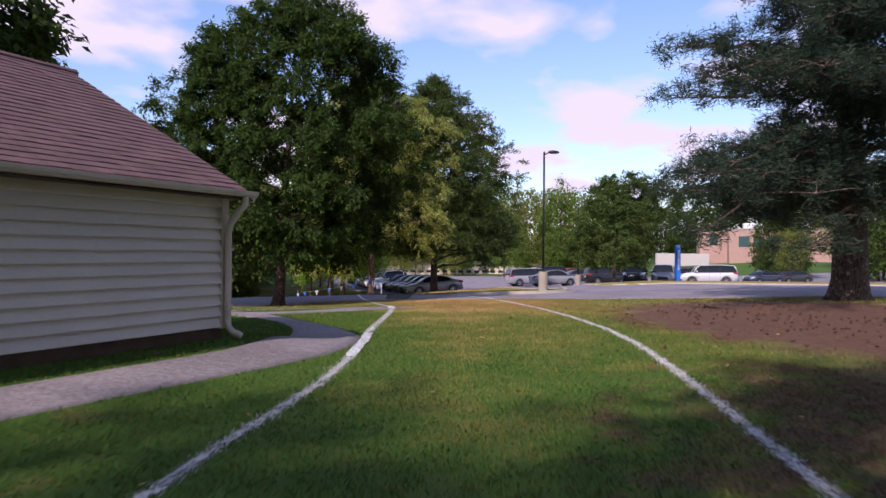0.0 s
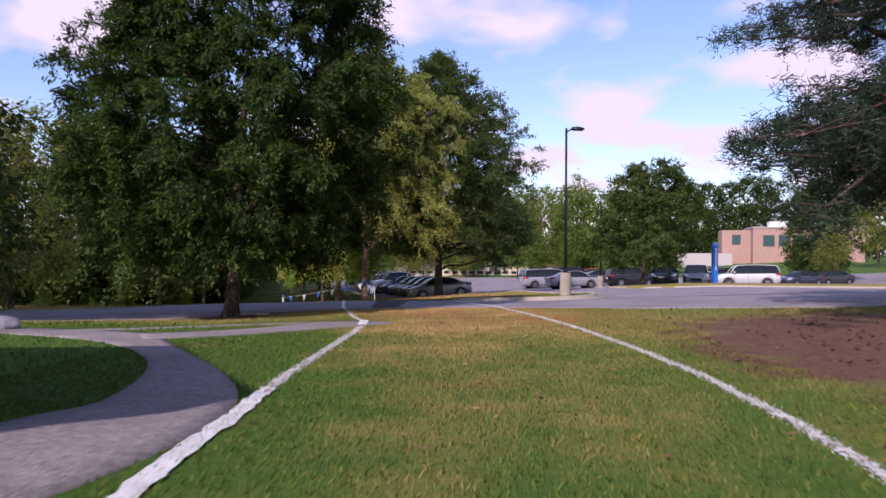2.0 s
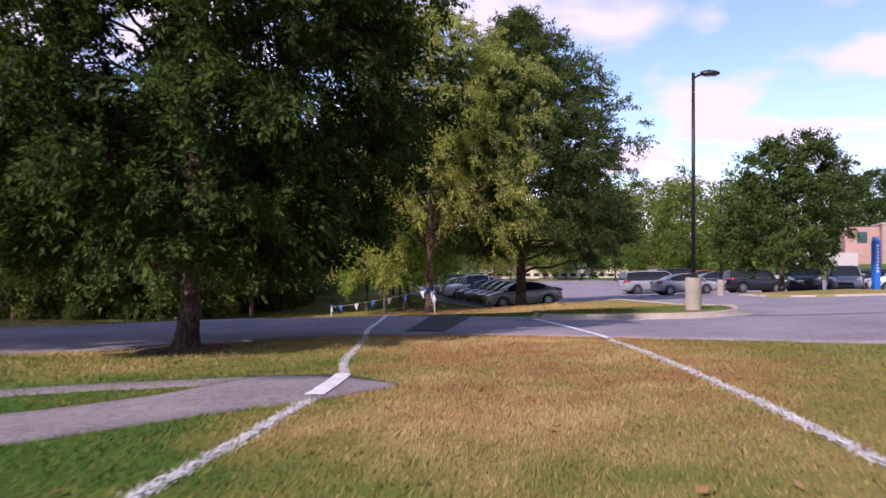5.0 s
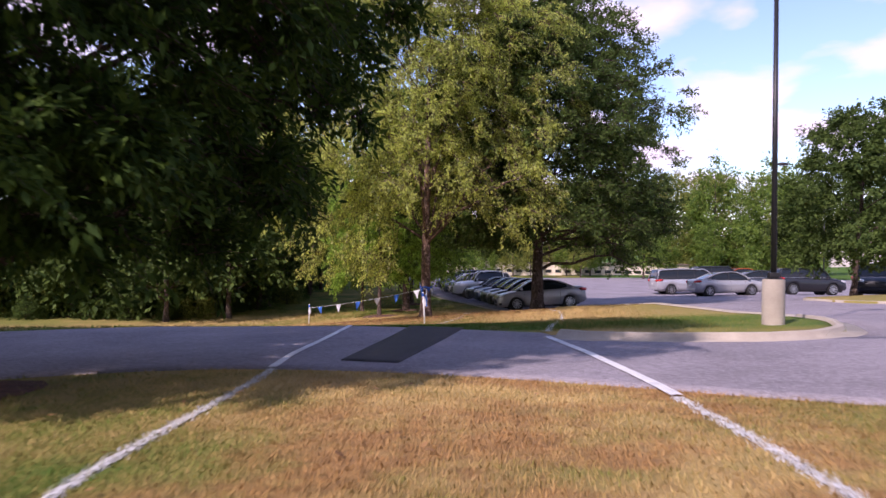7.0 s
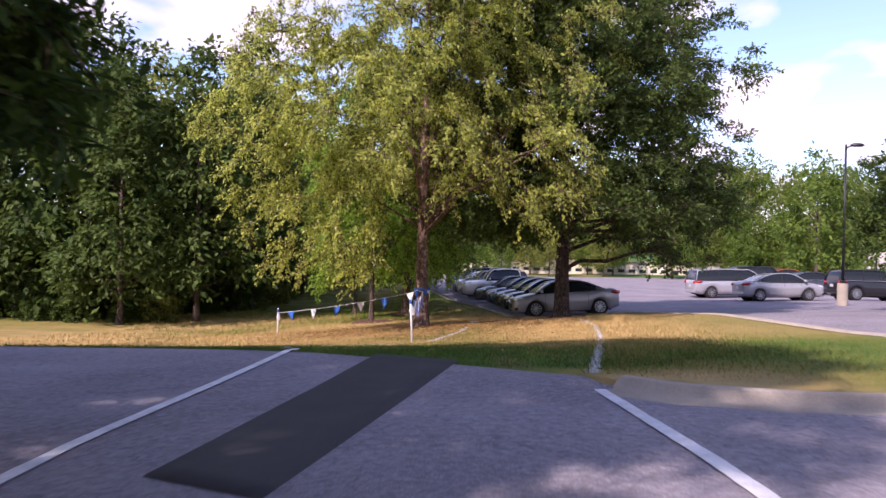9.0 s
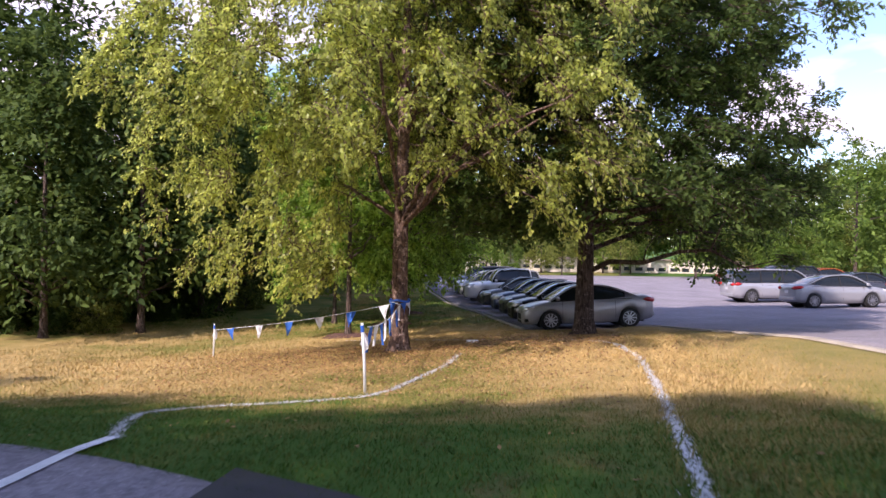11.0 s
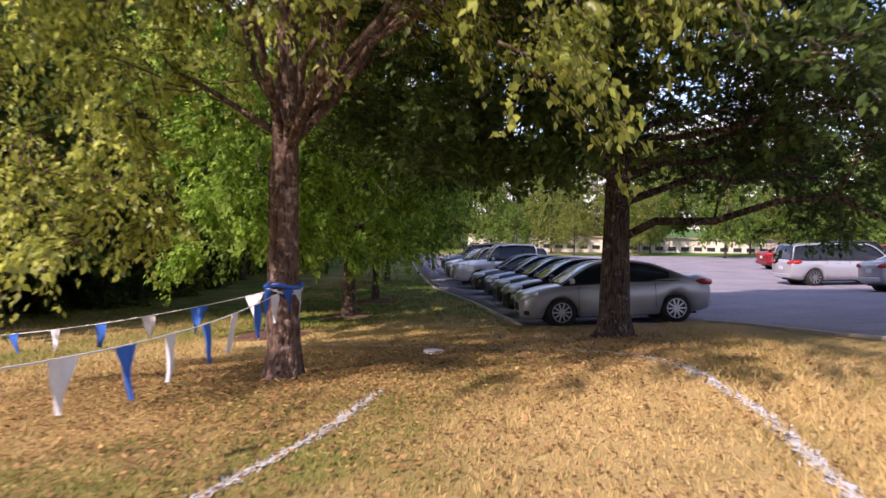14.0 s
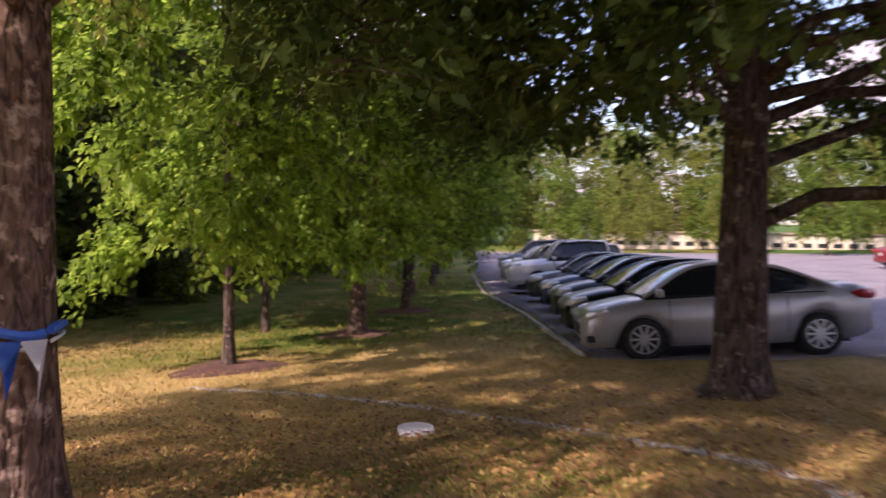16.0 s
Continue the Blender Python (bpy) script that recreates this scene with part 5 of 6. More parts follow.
# stations from tail to nose: x share, half-width share, sill, top; then the cabin: tail foot, roof tail, roof nose, screen foot (x shares), belt
CAR = {
 "sedan":  dict(L=4.52, W=1.76, H=1.49, wb=2.70, R=.315, st=[(0, .78, .40, .90), (.015, .88, .30, 1.02), (.06, .96, .24, 1.07), (.16, 1, .2, 1.06), (.35, 1, .19, 1.0), (.6, 1, .19, .98), (.72, 1, .19, .97), (.84, .99, .2, .91), (.93, .96, .19, .83), (.975, .88, .19, .755), (.993, .77, .21, .68), (1, .62, .26, .60)],
   cab=(.115, .31, .60, .785), belt=.97, tip=.98),
 "suv":    dict(L=4.6, W=1.84, H=1.70, wb=2.66, R=.35, st=[(0, .85, .45, 1.0), (.02, .93, .36, 1.1), (.08, 1, .28, 1.12), (.3, 1, .26, 1.10), (.6, 1, .26, 1.08), (.72, 1, .26, 1.08), (.85, .98, .27, 1.02), (.94, .93, .28, .94), (.985, .84, .32, .82), (1, .7, .38, .72)],
   cab=(.012, .09, .60, .75), belt=1.08, tip=.97),
 "van":    dict(L=5.1, W=1.98, H=1.75, wb=3.0, R=.34, st=[(0, .87, .38, 1.0), (.015, .94, .3, 1.08), (.06, 1, .24, 1.1), (.3, 1, .22, 1.08), (.6, 1, .22, 1.05), (.78, 1, .22, 1.03), (.88, .97, .22, .95), (.95, .9, .24, .84), (.99, .78, .3, .72), (1, .66, .36, .64)],
   cab=(.01, .06, .62, .82), belt=1.05, tip=.97),
 "pickup": dict(L=5.6, W=1.95, H=1.85, wb=3.5, R=.39, st=[(0, .92, .5, 1.12), (.01, .97, .42, 1.2), (.05, 1, .38, 1.22), (.4, 1, .36, 1.22), (.6, 1, .36, 1.2), (.74, 1, .36, 1.2), (.88, .99, .36, 1.14), (.96, .96, .36, 1.08), (.99, .9, .4, .95), (1, .84, .45, .85)],
   cab=(.37, .40, .64, .75), belt=1.2, tip=.96),
}
def car(kind, x, y, yaw, rgb, label, lift=0.0, group="parked cars"):
    """A parked car; its nose points along yaw (degrees from +x)."""
    S = CAR[kind]; L, W, H, wb, R = S["L"], S["W"] / 2, S["H"], S["wb"], S["R"]
    c, s = math.cos(radians(yaw)), math.sin(radians(yaw))
    zf, zr = gz(x + c * wb / 2, y + s * wb / 2), gz(x - c * wb / 2, y - s * wb / 2)
    zl, zt = gz(x - s * .8, y + c * .8), gz(x + s * .8, y - c * .8)
    fx = Vector((c, s, (zf - zr) / wb)).normalized(); fy = Vector((-s, c, (zl - zt) / 1.6)).normalized(); fz = fx.cross(fy).normalized(); fy = fz.cross(fx)
    M = Matrix((fx, fy, fz)).transposed().to_4x4(); M.translation = (x, y, (zf + zr) / 2 + .03 + lift)
    root = empty({"sedan": "sedan_car", "suv": "suv_car", "van": "minivan", "pickup": "pickup_truck"}[kind], M)
    P = paint(rgb); X = lambda f: (f - .5) * L
    axles = (-wb / 2 - .04 * L * .2, wb / 2 - .04 * L * .2)
    # body shell
    st = S["st"]; xs = sorted(set([f for f, *_ in st] + list(np.linspace(.02, .98, 34))))
    fs = [q[0] for q in st]; bm = bmesh.new(); rings = []
    for f in xs:
        w, zb, zt_ = W * np.interp(f, fs, [q[1] for q in st]), np.interp(f, fs, [q[2] for q in st]), np.interp(f, fs, [q[3] for q in st])
        zm = zb + (zt_ - zb) * .55
        lip = zb
        for ax in axles:      # the sill rises round the wheel
            dx = abs(X(f) - ax)
            if dx < R + .05: lip = max(lip, R + math.sqrt((R + .05) ** 2 - dx ** 2))
        ring = [(-.55 * w, zb), (-.90 * w, lip), (-.985 * w, max(lip + .02, zb + (zt_ - zb) * .25)), (-w, max(lip + .04, zm)), (-.985 * w, max(lip + .06, zt_ - .16)), (-.945 * w, zt_ - .05), (-.86 * w, zt_), (-.45 * w, zt_ + .025)]
        ring += [(-a, b) for a, b in ring[::-1]]
        rings.append([bm.verts.new((X(f), a, b)) for a, b in ring])
    m = len(rings[0])
    for r0, r1 in zip(rings, rings[1:]):
        for k in range(m): bm.faces.new((r0[k], r1[k], r1[(k+1) % m], r0[(k+1) % m]))
    bm.faces.new(rings[0]); bm.faces.new(rings[-1][::-1]); bmesh.ops.recalc_face_normals(bm, faces=bm.faces[:])
    body = part("body", bm, P, root, smooth=True)
    # cabin: glass volume, roof skin, pillars
    a, b, d, e = (X(f) for f in S["cab"]); zb = S["belt"]; wl, wr = .93 * W, .70 * W if kind == "sedan" else .76 * W
    bm = bmesh.new(); top = []; ringsL = []
    N = 28
    for i in range(N + 1):
        t = i / N; xx = a + (e - a) * t
        if kind == "sedan":
            q = xx / L + .5
            z = sum(np.interp(q + o, (.10, .15, .22, .30, .38, .46, .54, .60, .65, .71, .79), (1.0, 1.085, 1.23, 1.375, 1.455, 1.485, 1.485, 1.455, 1.37, 1.21, .975)) for o in (-.02, -.01, 0, .01, .02)) / 5
        elif xx < b: z = zb + (H - zb) * max(0.0, math.sin((xx - a) / (b - a) * math.pi / 2)) ** .6
        elif xx > d: z = zb + (H - zb) * max(0.0, math.sin((e - xx) / (e - d) * math.pi / 2)) ** .78
        else: z = H - .035 * ((xx - (b + d) / 2) / ((d - b) / 2)) ** 2 * (H - zb) / .5
        z = max(zb + .005, min(H, z)); k = (z - zb) / (H - zb); wt = wl + (wr - wl) * k
        top.append((xx, z, wt))
        ringsL.append([bm.verts.new(p) for p in ((xx, -wl, zb - .04), (xx, -wt, z - .03 * k), (xx, -wt * .7, z + .005 * k), (xx, wt * .7, z + .005 * k), (xx, wt, z - .03 * k), (xx, wl, zb - .04))])
    for r0, r1 in zip(ringsL, ringsL[1:]):
        for k in range(5): bm.faces.new((r0[k], r1[k], r1[k+1], r0[k+1]))
    bmesh.ops.recalc_face_normals(bm, faces=bm.faces[:])
    part("window_glass", bm, GLASS, root, "dark window glass", smooth=True)
    bm = bmesh.new(); rr = []
    for xx, z, wt in top:
        if b - (.12 if kind != 'sedan' else -.12) <= xx <= d + .06: rr.append([bm.verts.new((xx, q * wt * 1.01, z + .012 - (.03 if abs(q) == 1 else 0) - .006 * abs(q))) for q in (-1, -.85, -.4, 0, .4, .85, 1)])
    for r0, r1 in zip(rr, rr[1:]):
        for k in range(6): bm.faces.new((r0[k], r1[k], r1[k+1], r0[k+1]))
    bmesh.ops.solidify(bm, geom=bm.faces[:], thickness=.02); part("roof", bm, P, root, smooth=True)
    def at(xx): return next((q for q in sorted(top, key=lambda q: abs(q[0] - xx))), None)
    for sg in (-1, 1):
        side = [(xx, sg * (wt + .004), z - .02) for xx, z, wt in top]
        part("roof_rail", tube(bmesh.new(), side, [.032] * len(side), 6), P, root, smooth=True)
        for f in ((.48,) if kind in ("sedan", "pickup") else (.30, .52)):
            q = at(X(f)); part("pillar", tube(bmesh.new(), [(q[0], sg * (wl + .002), zb - .03), (q[0], sg * (q[2] + .002), q[1] - .03)], [.035, .03], 4), ARCH, root)
        if kind == "sedan":
            low = [q for q in top if q[0] < X(.31)]; bm = bmesh.new()
            kk = lambda z: sg * (wl + (wr - wl) * max(0, z - zb) / (H - zb) + .007)
            lo = [bm.verts.new((q[0], kk(zb) , zb - .03)) for q in low]; hi = [bm.verts.new((q[0], kk(q[1] - .02), max(zb - .02, q[1] - .015 - max(0, (q[0] - X(.22)) * 1.5)))) for q in low]
            for k in range(len(low) - 1): bm.faces.new((lo[k], lo[k+1], hi[k+1], hi[k]))
            bmesh.ops.solidify(bm, geom=bm.faces[:], thickness=.012); part("rear_quarter", bm, P, root, smooth=True)
        part("belt_trim", tube(bmesh.new(), [(a + .25, sg * .955 * W, zb), (e - .15, sg * .955 * W, zb)], [.012, .012], 4), ARCH if rgb[0] > .1 else RIM, root)
        mx = e - .28
        bm = bmesh.new(); box(bm, mx, mx + .12, sg * W * .97 if sg > 0 else -W * .97 - .17, sg * W * .97 + .17 if sg > 0 else -W * .97, zb + .0, zb + .13, .04); part("mirror", bm, P, root, smooth=True)
        for f in (.38, .56):
            part("door_handle", box(bmesh.new(), X(f), X(f) + .17, sg * W * .99 - .015, sg * W * .99 + .015, zb - .13, zb - .10, .008), P, root)
        for f in (.30, .49, .70):
            part("door_seam", box(bmesh.new(), X(f) - .004, X(f) + .004, sg * W * .965 - .022, sg * W * .965 + .034, .36, zb - .06), ARCH, root)
        # lamps
        zt_ = st[-3][3] if kind != "sedan" else .80
        bm = bmesh.new(); tube(bm, [(X(.995), sg * W * .55, zt_ - .16), (X(.965), sg * W * .78, zt_ - .10), (X(.91), sg * W * .925, zt_ - .01)], [.065, .10, .05], 8); part("headlight", bm, HEAD, root, "clear headlight", smooth=True)
        z1 = st[1][3] - .13
        bm = bmesh.new(); tube(bm, [(X(.004), sg * W * .60, z1), (X(.008), sg * W * .80, z1 + .01), (X(.055), sg * W * .965, z1 + .04), (X(.085), sg * W * .99, z1 + .05)], [.05, .085, .075, .02] if kind != "van" else [.06, .10, .09, .03], 8); part("taillight", bm, TAIL, root, "red taillight", smooth=True)
        for ax in axles:
            wheel = empty("wheel", Matrix.Translation((ax, sg * (W - .10), R))); wheel.parent = root
            wheel.matrix_local = Matrix.Translation((ax, sg * (W - .105), R)) @ pose(0, 0, 0, 0, 0, 0 if sg > 0 else 180)
            bm = bmesh.new()
            prof = [(R * .73, .10), (R * .92, .108), (R * .985, .085), (R, .04), (R, -.05), (R * .96, -.10), (R * .6, -.10)]
            seg = 28; rg = [[bm.verts.new((q * math.cos(t), v, q * math.sin(t))) for q, v in prof] for t in (2 * math.pi * k / seg for k in range(seg))]
            for k in range(seg):
                for j in range(len(prof) - 1): bm.faces.new((rg[k][j], rg[k][j+1], rg[(k+1) % seg][j+1], rg[(k+1) % seg][j]))
            part("tyre", bm, TYRE, wheel, smooth=True)
            bm = bmesh.new()
            for k in range(10):
                t = 2 * math.pi * k / 10; u = Vector((math.cos(t), 0, math.sin(t))); v = Vector((-math.sin(t), 0, math.cos(t)))
                for wdt in (.019,):
                    pts = [u * R * .10 + v * wdt, u * R * .69 + v * wdt * .8, u * R * .69 - v * wdt * .8, u * R * .10 - v * wdt]
                    A = [bm.verts.new(p + Vector((0, .098, 0))) for p in pts]; B = [bm.verts.new(p + Vector((0, .07, 0))) for p in pts]
                    bm.faces.new(A[::-1])
                    for q in range(4): bm.faces.new((A[q], A[(q+1) % 4], B[(q+1) % 4], B[q]))
            for (r0, r1, v0) in ((R * .675, R * .745, .10), (0.0, R * .16, .104)):
                lo = [bm.verts.new((r0 * math.cos(t), v0, r0 * math.sin(t))) for t in (2 * math.pi * k / 24 for k in range(24))] if r0 else None
                hi = [bm.verts.new((r1 * math.cos(t), v0, r1 * math.sin(t))) for t in (2 * math.pi * k / 24 for k in range(24))]
                if lo:
                    for k in range(24): bm.faces.new((lo[k], hi[k], hi[(k+1) % 24], lo[(k+1) % 24]))
                else: bm.faces.new(hi)
            part("rim", bm, RIM, wheel, "silver alloy rim")
            bm = bmesh.new(); bmesh.ops.create_cone(bm, cap_ends=True, segments=20, radius1=R * .73, radius2=R * .73, depth=.02, matrix=Matrix.Translation((0, .045, 0)) @ pose(0, 0, 0, 90)); part("brake_disc", bm, ARCH, wheel)
            bm = bmesh.new(); bmesh.ops.create_cone(bm, cap_ends=True, segments=24, radius1=R + .06, radius2=R + .06, depth=.30, matrix=Matrix.Translation((ax, sg * (W - .26), R + .01)) @ pose(0, 0, 0, 90)); part("wheel_arch", bm, ARCH, root)
    for sg in (-1, 1):
        part("fog_lamp_recess", box(bmesh.new(), X(.955), X(.985), sg * W * .80 - .09, sg * W * .80 + .09, st[-1][2] + .02, st[-1][2] + .13, .03), ARCH, root)
    part("lower_grille", box(bmesh.new(), X(.985), X(1.0) + .004, -W * .5, W * .5, st[-1][2] - .02, st[-1][2] + .07, .02), ARCH, root)
    part("front_grille", box(bmesh.new(), X(.985), X(1.0) + .006, -W * .42, W * .42, st[-1][2] + .10, st[-1][3] - .04, .02), ARCH, root)
    part("number_plate", box(bmesh.new(), X(0) - .012, X(.004), -.16, .16, st[1][2] + .36, st[1][2] + .51, .004), PLATE, root)
    part("rear_bumper", box(bmesh.new(), X(0) - .03, X(.04), -W * .80, W * .80, st[0][2] - .06, st[0][2] + .10, .03), ARCH if kind == "suv" else P, root)
    part("underside", box(bmesh.new(), X(.08), X(.93), -W * .8, W * .8, .17, .34), ARCH, root)
    if kind == "pickup":
        part("bed", box(bmesh.new(), X(.03), X(.36), -W * .8, W * .8, 1.0, 1.255), ARCH, root)
    return tagged(root, label, "car" if kind != "pickup" else "truck", group)

SILVER, GREY, BLACK, WHITE, NAVY, BRONZE = (.36, .36, .37), (.17, .17, .18), (.012, .012, .015), (.74, .74, .74), (.03, .045, .09), (.30, .28, .25)
ROW = Vector((-.245, .97, 0)); NOSE_L, NOSE_R = 194.0, 14.0
car("sedan", -.62, 61.35, NOSE_L, (.42, .405, .41), "silver-beige sedan parked nose to the grass")
lot = [("sedan", BLACK, "black sedan parked in the row"), ("sedan", (.06, .065, .07), "dark grey sedan parked in the row"), ("sedan", NAVY, "dark blue sedan parked in the row"), ("sedan", (.05, .055, .06), "charcoal sedan parked in the row"),
       ("pickup", WHITE, "white pickup truck parked in the row"), ("suv", SILVER, "silver crossover parked in the row"), ("sedan", (.10, .12, .16), "blue-grey sedan parked in the row"), ("sedan", WHITE, "white sedan parked in the row"), ("suv", GREY, "grey crossover parked in the row"), ("sedan", SILVER, "silver sedan parked in the row")]
for k, (kind, rgb, lb) in enumerate(lot):
    d = 2.75 * (k + 1) + (.6 if k > 3 else 0)
    car(kind, -.62 + ROW.x * d - (0, 0, .05, .3, .35, .9, 1.0, 1.0, 1.0, 1.0)[k], 61.35 + ROW.y * d, NOSE_L, rgb, lb)
R2 = "cars in the second row"
car("sedan", 10.6, 72.7, NOSE_R, (.36, .36, .37), "silver sedan in the second row", group=R2)
car("van", 9.1, 78.5, NOSE_R, (.42, .42, .45), "silver-lilac minivan in the second row", group=R2)
car("sedan", 10.5, 92.4, NOSE_R, (.24, .014, .016), "red sedan in the second row", group=R2)
car("sedan", 14.9, 83.0, NOSE_R, (.05, .055, .07), "dark sedan in the second row", group=R2)
car("suv", 16.1, 75.2, NOSE_R, (.015, .016, .02), "black off-road wagon in the second row", group=R2)
car("suv", 13.4, 91.0, NOSE_R, (.03, .035, .05), "dark wagon in the second row", group=R2)
car("sedan", 16.2, 95.0, NOSE_R, (.55, .12, .02), "orange hatchback in the second row", group=R2)
car("suv", 15.8, 63.0, 253, (.012, .013, .018), "black crossover behind the island", group=R2)
car("suv", 18.5, 64.4, 253, (.27, .27, .285), "grey crossover facing the island", group=R2)
car("suv", 21.9, 63.7, 170, (.72, .72, .72), "white crossover behind the island", group=R2)
car("van", 29.5, 87.0, NOSE_R, (.02, .022, .03), "dark minivan behind the white crossover", group=R2)
car("sedan", 35.0, 84.0, 200, (.04, .05, .075), "dark blue sedan at the end of the row", group=R2)
car("sedan", 39.0, 86.0, 200, (.05, .05, .055), "charcoal sedan at the end of the row", group=R2)
car("suv", 25.5, 79.0, NOSE_R, (.10, .02, .025), "maroon crossover behind the island", group=R2)

# ---- the building beyond the lot ----
def school(x, y, yaw):
    BRICK = mat("salmon_brick", (.44, .28, .225), .9, var=.12, scale=1.2, fine=14, bump=.2)
    PALE = mat("pale_panel", (.50, .465, .44), .8, var=.1)
    WIN = mat("green_glass", (.05, .11, .11), .1, var=.2, bump=0); FR = mat("dark_frame", (.03, .05, .05), .5)
    root = empty("school_building", pose(x, y, .7, 0, 0, yaw))
    part("wall", box(bmesh.new(), -11, 11, -6, 8, -4, 6.6), BRICK, root, "salmon brick wall")
    part("wing_wall", box(bmesh.new(), -17, -11, -2, 8, -4, 6.2), BRICK, root, "salmon brick wing")
    part("lower_wall", box(bmesh.new(), -27, -15.5, -9, -2.05, -4, 1.0, .05), PALE, root, "pale low extension")
    part("coping", box(bmesh.new(), -11.2, 11.2, -6.2, 8.2, 6.6, 6.85), PALE, root)
    part("roof_unit", box(bmesh.new(), -7, -3, 0, 3, 6.85, 8.2, .05), mat("roof_unit_white", (.75, .75, .76), .6), root, "white roof machine")
    for u in (-7.8, -4.7, -1.6, 1.5, 4.6):
        w = empty("window"); w.parent = root
        part("window_frame", box(bmesh.new(), u - 1.15, u + 1.15, -6.06, -5.98, 2.6, 5.0), FR, w)
        for k in range(3): part("pane", box(bmesh.new(), u - 1.08 + .74 * k, u - 1.08 + .74 * k + .66, -6.09, -6.03, 3.3, 4.9), WIN, w)
        for k in range(3): part("lower_pane", box(bmesh.new(), u - 1.08 + .74 * k, u - 1.08 + .74 * k + .66, -6.09, -6.03, 2.66, 3.2), WIN, w)
    for u in (-14,):
        w = empty("window"); w.parent = root
        part("window_frame", box(bmesh.new(), u - .9, u + .9, -2.06, -1.98, 3.0, 5.2), FR, w)
        for k in range(2): part("pane", box(bmesh.new(), u - .82 + .84 * k, u - .82 + .84 * k + .78, -2.1, -2.03, 3.1, 5.1), WIN, w)
    return tagged(root, "salmon brick school building with green-tinted windows", "building")
school(77, 178, -14)

def low_building(x, y, yaw):
    root = empty("low_building", pose(x, y, -2.1, 0, 0, yaw)); C = mat("cream_render", (.70, .62, .50), .9, var=.1); K = mat("dark_pane", (.03, .035, .04), .2)
    part("wall", box(bmesh.new(), -16, 16, -1.6, 1.6, -.5, 1.55), C, root); part("roof", box(bmesh.new(), -16.2, 16.2, -1.8, 1.8, 1.55, 1.68), mat("tan_roof", (.42, .30, .24), .9), root)
    for k in range(24): part("window", box(bmesh.new(), -15.6 + 1.3 * k, -14.8 + 1.3 * k, -1.65, -1.58, .35, .75), K, root)
    return tagged(root, "long low cream building beyond the lot", "building")
low_building(0, 127.5, 2)
# ---- grass, litter ----
def inside(q, poly):
    x, y = q[:, 0], q[:, 1]; hit = np.zeros(len(q), bool)
    for (x0, y0), (x1, y1) in zip(poly, poly[1:] + poly[:1]):
        hit ^= ((y0 > y) != (y1 > y)) & (x < (x1 - x0) * (y - y0) / (y1 - y0 + 1e-12) + x0)
    return hit
def ring(a, b): 
    return [tuple(p) for p in smooth_line(a, 60)] + [tuple(p) for p in smooth_line(b, 60)[::-1]]
PAVED = [ring(ROAD_NEAR, ROAD_FAR), ring(PATH_L, PATH_R), ring(SPUR_A, SPUR_B), LOT_L + LOT_R[::-1],
         TIP + [(x + .22 * (x - 3.3), y + .22 * (y - 40)) for x, y in TIP[::-1]]]
LINES = np.concatenate([resample(l, int(np.linalg.norm(np.diff(np.array(l), axis=0), axis=1).sum() / .08) + 2) for l in (LINE_L1, LINE_L2, LINE_L4, LINE_L6, LINE_R1, LINE_R3, LINE_R4)])
BARE = lambda q: (((q[:, 0] - 9.4) / 5.2) ** 2 + ((q[:, 1] - 17.0) / 8.1) ** 2) < 0.9
def lawn(name, x0, x1, y0, y1, per, h, w, seed, label):
    rg = np.random.default_rng(seed); n = int((x1 - x0) * (y1 - y0) * per)
    q = np.stack([x0 + (x1 - x0) * rg.random(n), y0 + (y1 - y0) * rg.random(n)], -1)
    keep = ~(BARE(q) & (rg.random(n) < .93))
    for p in PAVED: keep &= ~inside(q, p)
    q = q[keep]
    grid = np.zeros((int((x1 - x0) / .05) + 2, int((y1 - y0) / .05) + 2), bool)
    for dx in (-.05, 0, .05):
        for dy in (-.05, 0, .05):
            ii, jj = ((LINES[:, 0] + dx - x0) / .05).astype(int), ((LINES[:, 1] + dy - y0) / .05).astype(int)
            ok = (ii >= 0) & (jj >= 0) & (ii < grid.shape[0]) & (jj < grid.shape[1]); grid[ii[ok], jj[ok]] = True
    on = grid[((q[:, 0] - x0) / .05).astype(int), ((q[:, 1] - y0) / .05).astype(int)]
    q = q[~on | (rg.random(len(q)) < .38)]
    return grass_blades(name, q, rg, BLADE, h, w, label)
lawn("lawn_grass", -4.2, 5.0, 2.6, 31.8, 1100, .036, .0062, 51, "short mown grass, green with dry patches")
lawn("lawn_grass", -12, -4.2, 2.6, 32.6, 130, .06, .010, 52, "short mown grass, green with dry patches")
lawn("lawn_grass", 5.0, 16, 5, 28, 130, .06, .010, 53, "short mown grass, green with dry patches")
lawn("lawn_grass", -8.0, 2.6, 38.0, 60.4, 800, .038, .007, 54, "dry tan grass under the trees")
lawn("lawn_grass", -18, -8.0, 38.0, 66, 130, .07, .011, 55, "dry tan grass under the trees")
lawn("lawn_grass", -14, -3, 60.4, 80, 100, .07, .012, 56, "mown grass beside the parking row")
lawn("lawn_grass", 0.4, 6.3, 35.6, 60.2, 380, .085, .0085, 57, "mown grass on the island")

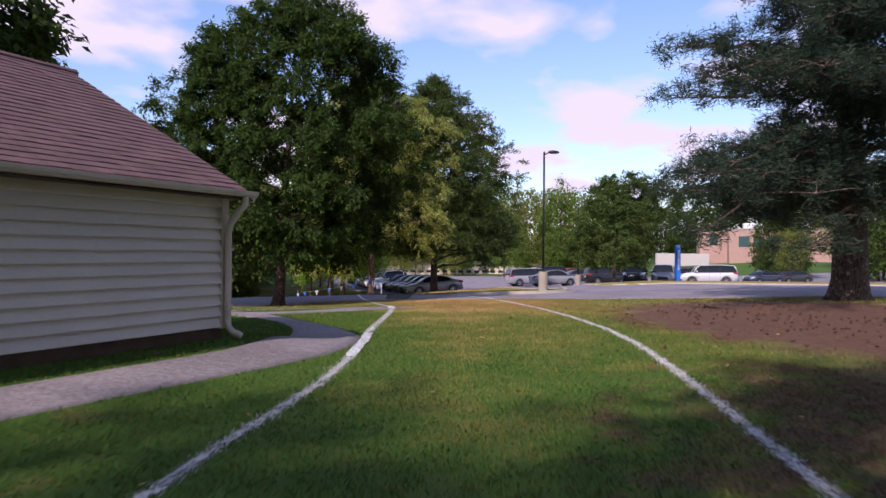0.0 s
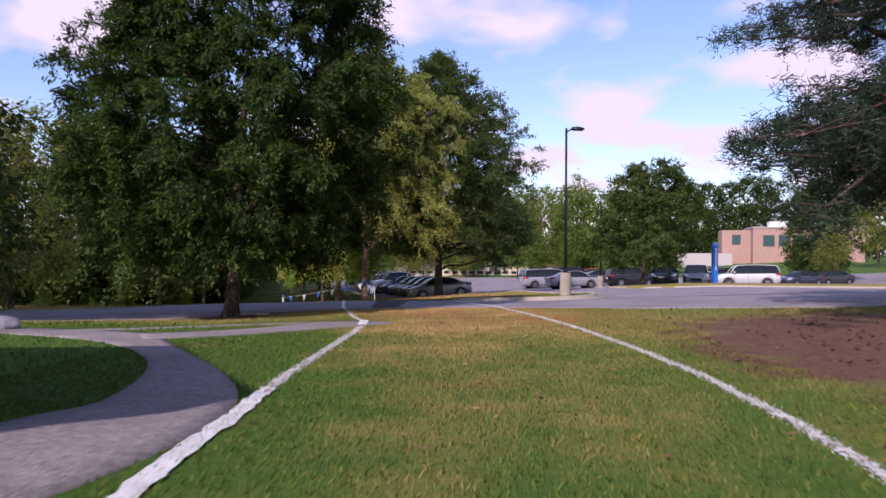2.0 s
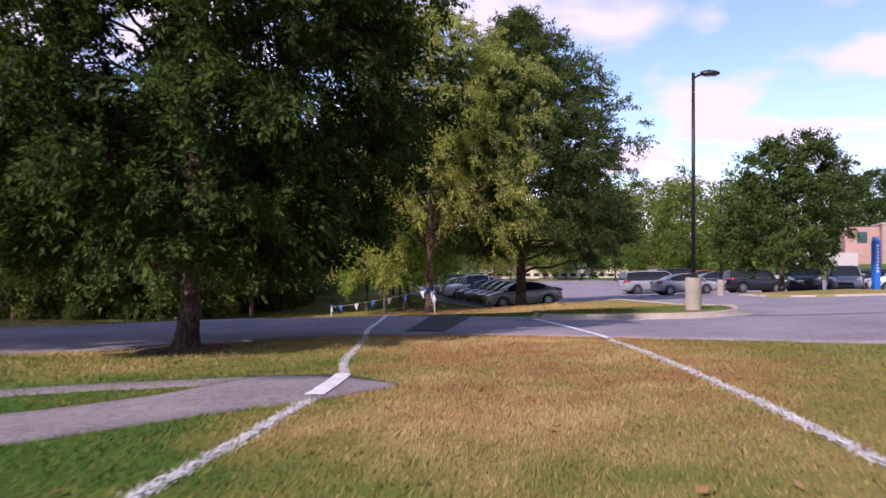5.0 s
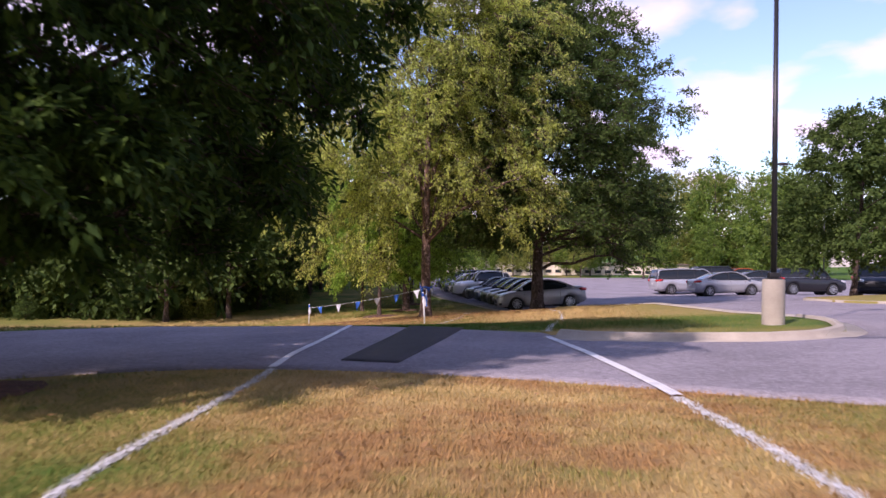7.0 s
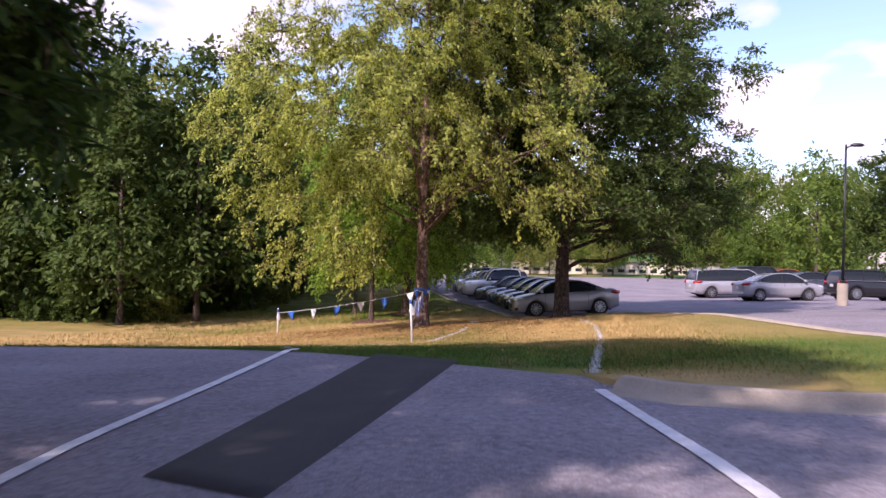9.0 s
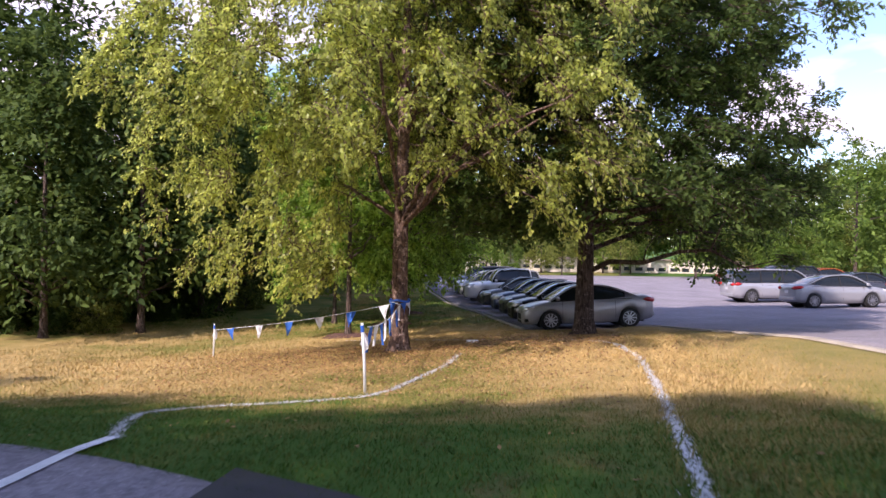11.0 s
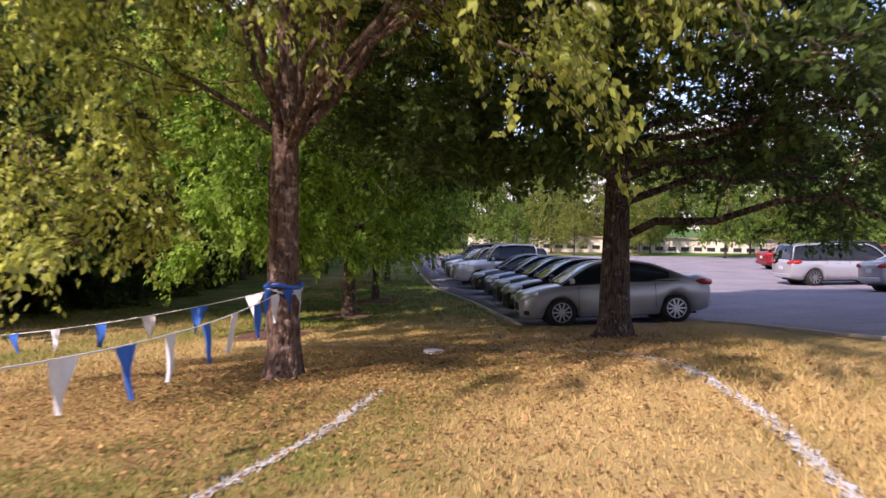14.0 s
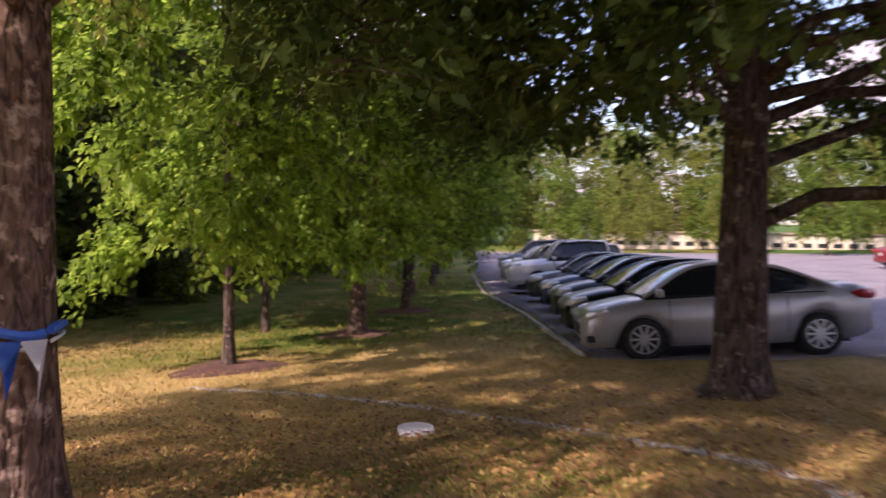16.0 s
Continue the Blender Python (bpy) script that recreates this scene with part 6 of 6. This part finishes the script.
def litter(name, cx, cy, sx, sy, n, size, cols, seed, label):
    rg = np.random.default_rng(seed)
    q = np.stack([cx + sx * rg.normal(size=n), cy + sy * rg.normal(size=n)], -1)
    for p in PAVED: q = q[~inside(q, p)]
    m = len(q); a = rg.random(m) * 6.283; s = size * (.6 + .8 * rg.random(m))
    u = np.stack([np.cos(a), np.sin(a), rg.normal(size=m) * .25], -1) * s[:, None]; v = np.stack([-np.sin(a), np.cos(a), rg.normal(size=m) * .25], -1) * s[:, None] * .32
    c = np.c_[q, ground(q[:, 0], q[:, 1]) + .03 + .02 * rg.random(m)]
    V = np.stack([c - u * .5, c + v, c + u * .5, c - v], 1).reshape(-1, 3); k = np.arange(m) * 4
    ob = raw(name, V, np.stack([k, k+1, k+2, k+3], -1), cols)
    return tagged(ob, label, "leaves", kind="stuff")
DEADLEAF = leaf_mat("dead_leaves", (.10, .05, .025), (.44, .26, .11), .2)
GOLDLEAF = leaf_mat("yellow_fallen_leaves", (.34, .20, .05), (.72, .52, .20), .25)
litter("fallen_leaves", -5.2, 50.2, 2.6, 2.4, 11000, .05, DEADLEAF, 61, "dry brown leaves fallen under the birch")
litter("fallen_leaves", -3.4, 53.2, 3.6, 2.4, 11000, .05, DEADLEAF, 62, "dry brown leaves fallen under the birch")
litter("fallen_leaves", -4.0, 51.5, 3.6, 3.0, 3500, .045, GOLDLEAF, 66, "pale yellow leaves fallen under the birch")
litter("fallen_leaves", 1.0, 20, 3.0, 9, 260, .07, DEADLEAF, 63, "few dry leaves strewn on the lawn")
litter("fallen_leaves", 0.6, 54.6, 2.8, 2.6, 4500, .055, DEADLEAF, 65, "dry leaves fallen under the oak")
litter("fallen_leaves", -2.0, 46.5, 3.0, 2.2, 3000, .045, DEADLEAF, 67, "dry brown leaves fallen under the birch")
CONE = mat("pine_cone", (.10, .055, .035), .9, var=.5)
def cones(n, seed):
    rg = np.random.default_rng(seed); bm = bmesh.new()
    for _ in range(n):
        x, y = 7.4 + 1.7 * rg.normal(), 18.0 + 3.2 * rg.normal()
        bmesh.ops.create_icosphere(bm, subdivisions=1, radius=1, matrix=pose(x, y, gz(x, y) + .03, *(rg.random(3) * 360)) @ Matrix.Diagonal((0.028, .028, .05, 1)))
    return tagged(part("pine_cones", bm, CONE), "brown pine cones strewn on bare soil", "pine cones", kind="stuff")
cones(170, 64)

MULCH = mat("bark_mulch", (.13, .062, .045), .95, var=.5, scale=8, fine=40, bump=.9, dist=.03)
def mulch(x, y, r, seed):
    """A low heap of bark mulch round a trunk, its rim uneven."""
    rg = np.random.default_rng(seed); bm = bmesh.new(); rings = []
    for q, z in ((1.0, -.03), (.92, .03), (.7, .06), (.4, .075), (.1, .08)):
        rings.append([bm.verts.new((x + r * q * (1 + .12 * math.sin(3 * a + seed)) * math.cos(a), y + r * q * (1 + .12 * math.sin(3 * a + seed)) * math.sin(a),
                      gz(x + r * q * math.cos(a), y + r * q * math.sin(a)) + z + .012 * rg.normal())) for a in np.linspace(0, 2 * math.pi, 25)[:-1]])
    for a, b in zip(rings, rings[1:]):
        for k in range(24): bm.faces.new((a[k], a[(k+1) % 24], b[(k+1) % 24], b[k]))
    bm.faces.new(rings[-1])
    return tagged(part("mulch", bm, MULCH), "reddish bark mulch heaped round a tree", "mulch", kind="structure")
mulch(-6.2, 29.7, .95, 4); mulch(-8.5, 59.1, 1.0, 1); mulch(-8.3, 63.8, .85, 2); mulch(-8.9, 68.8, .85, 3)
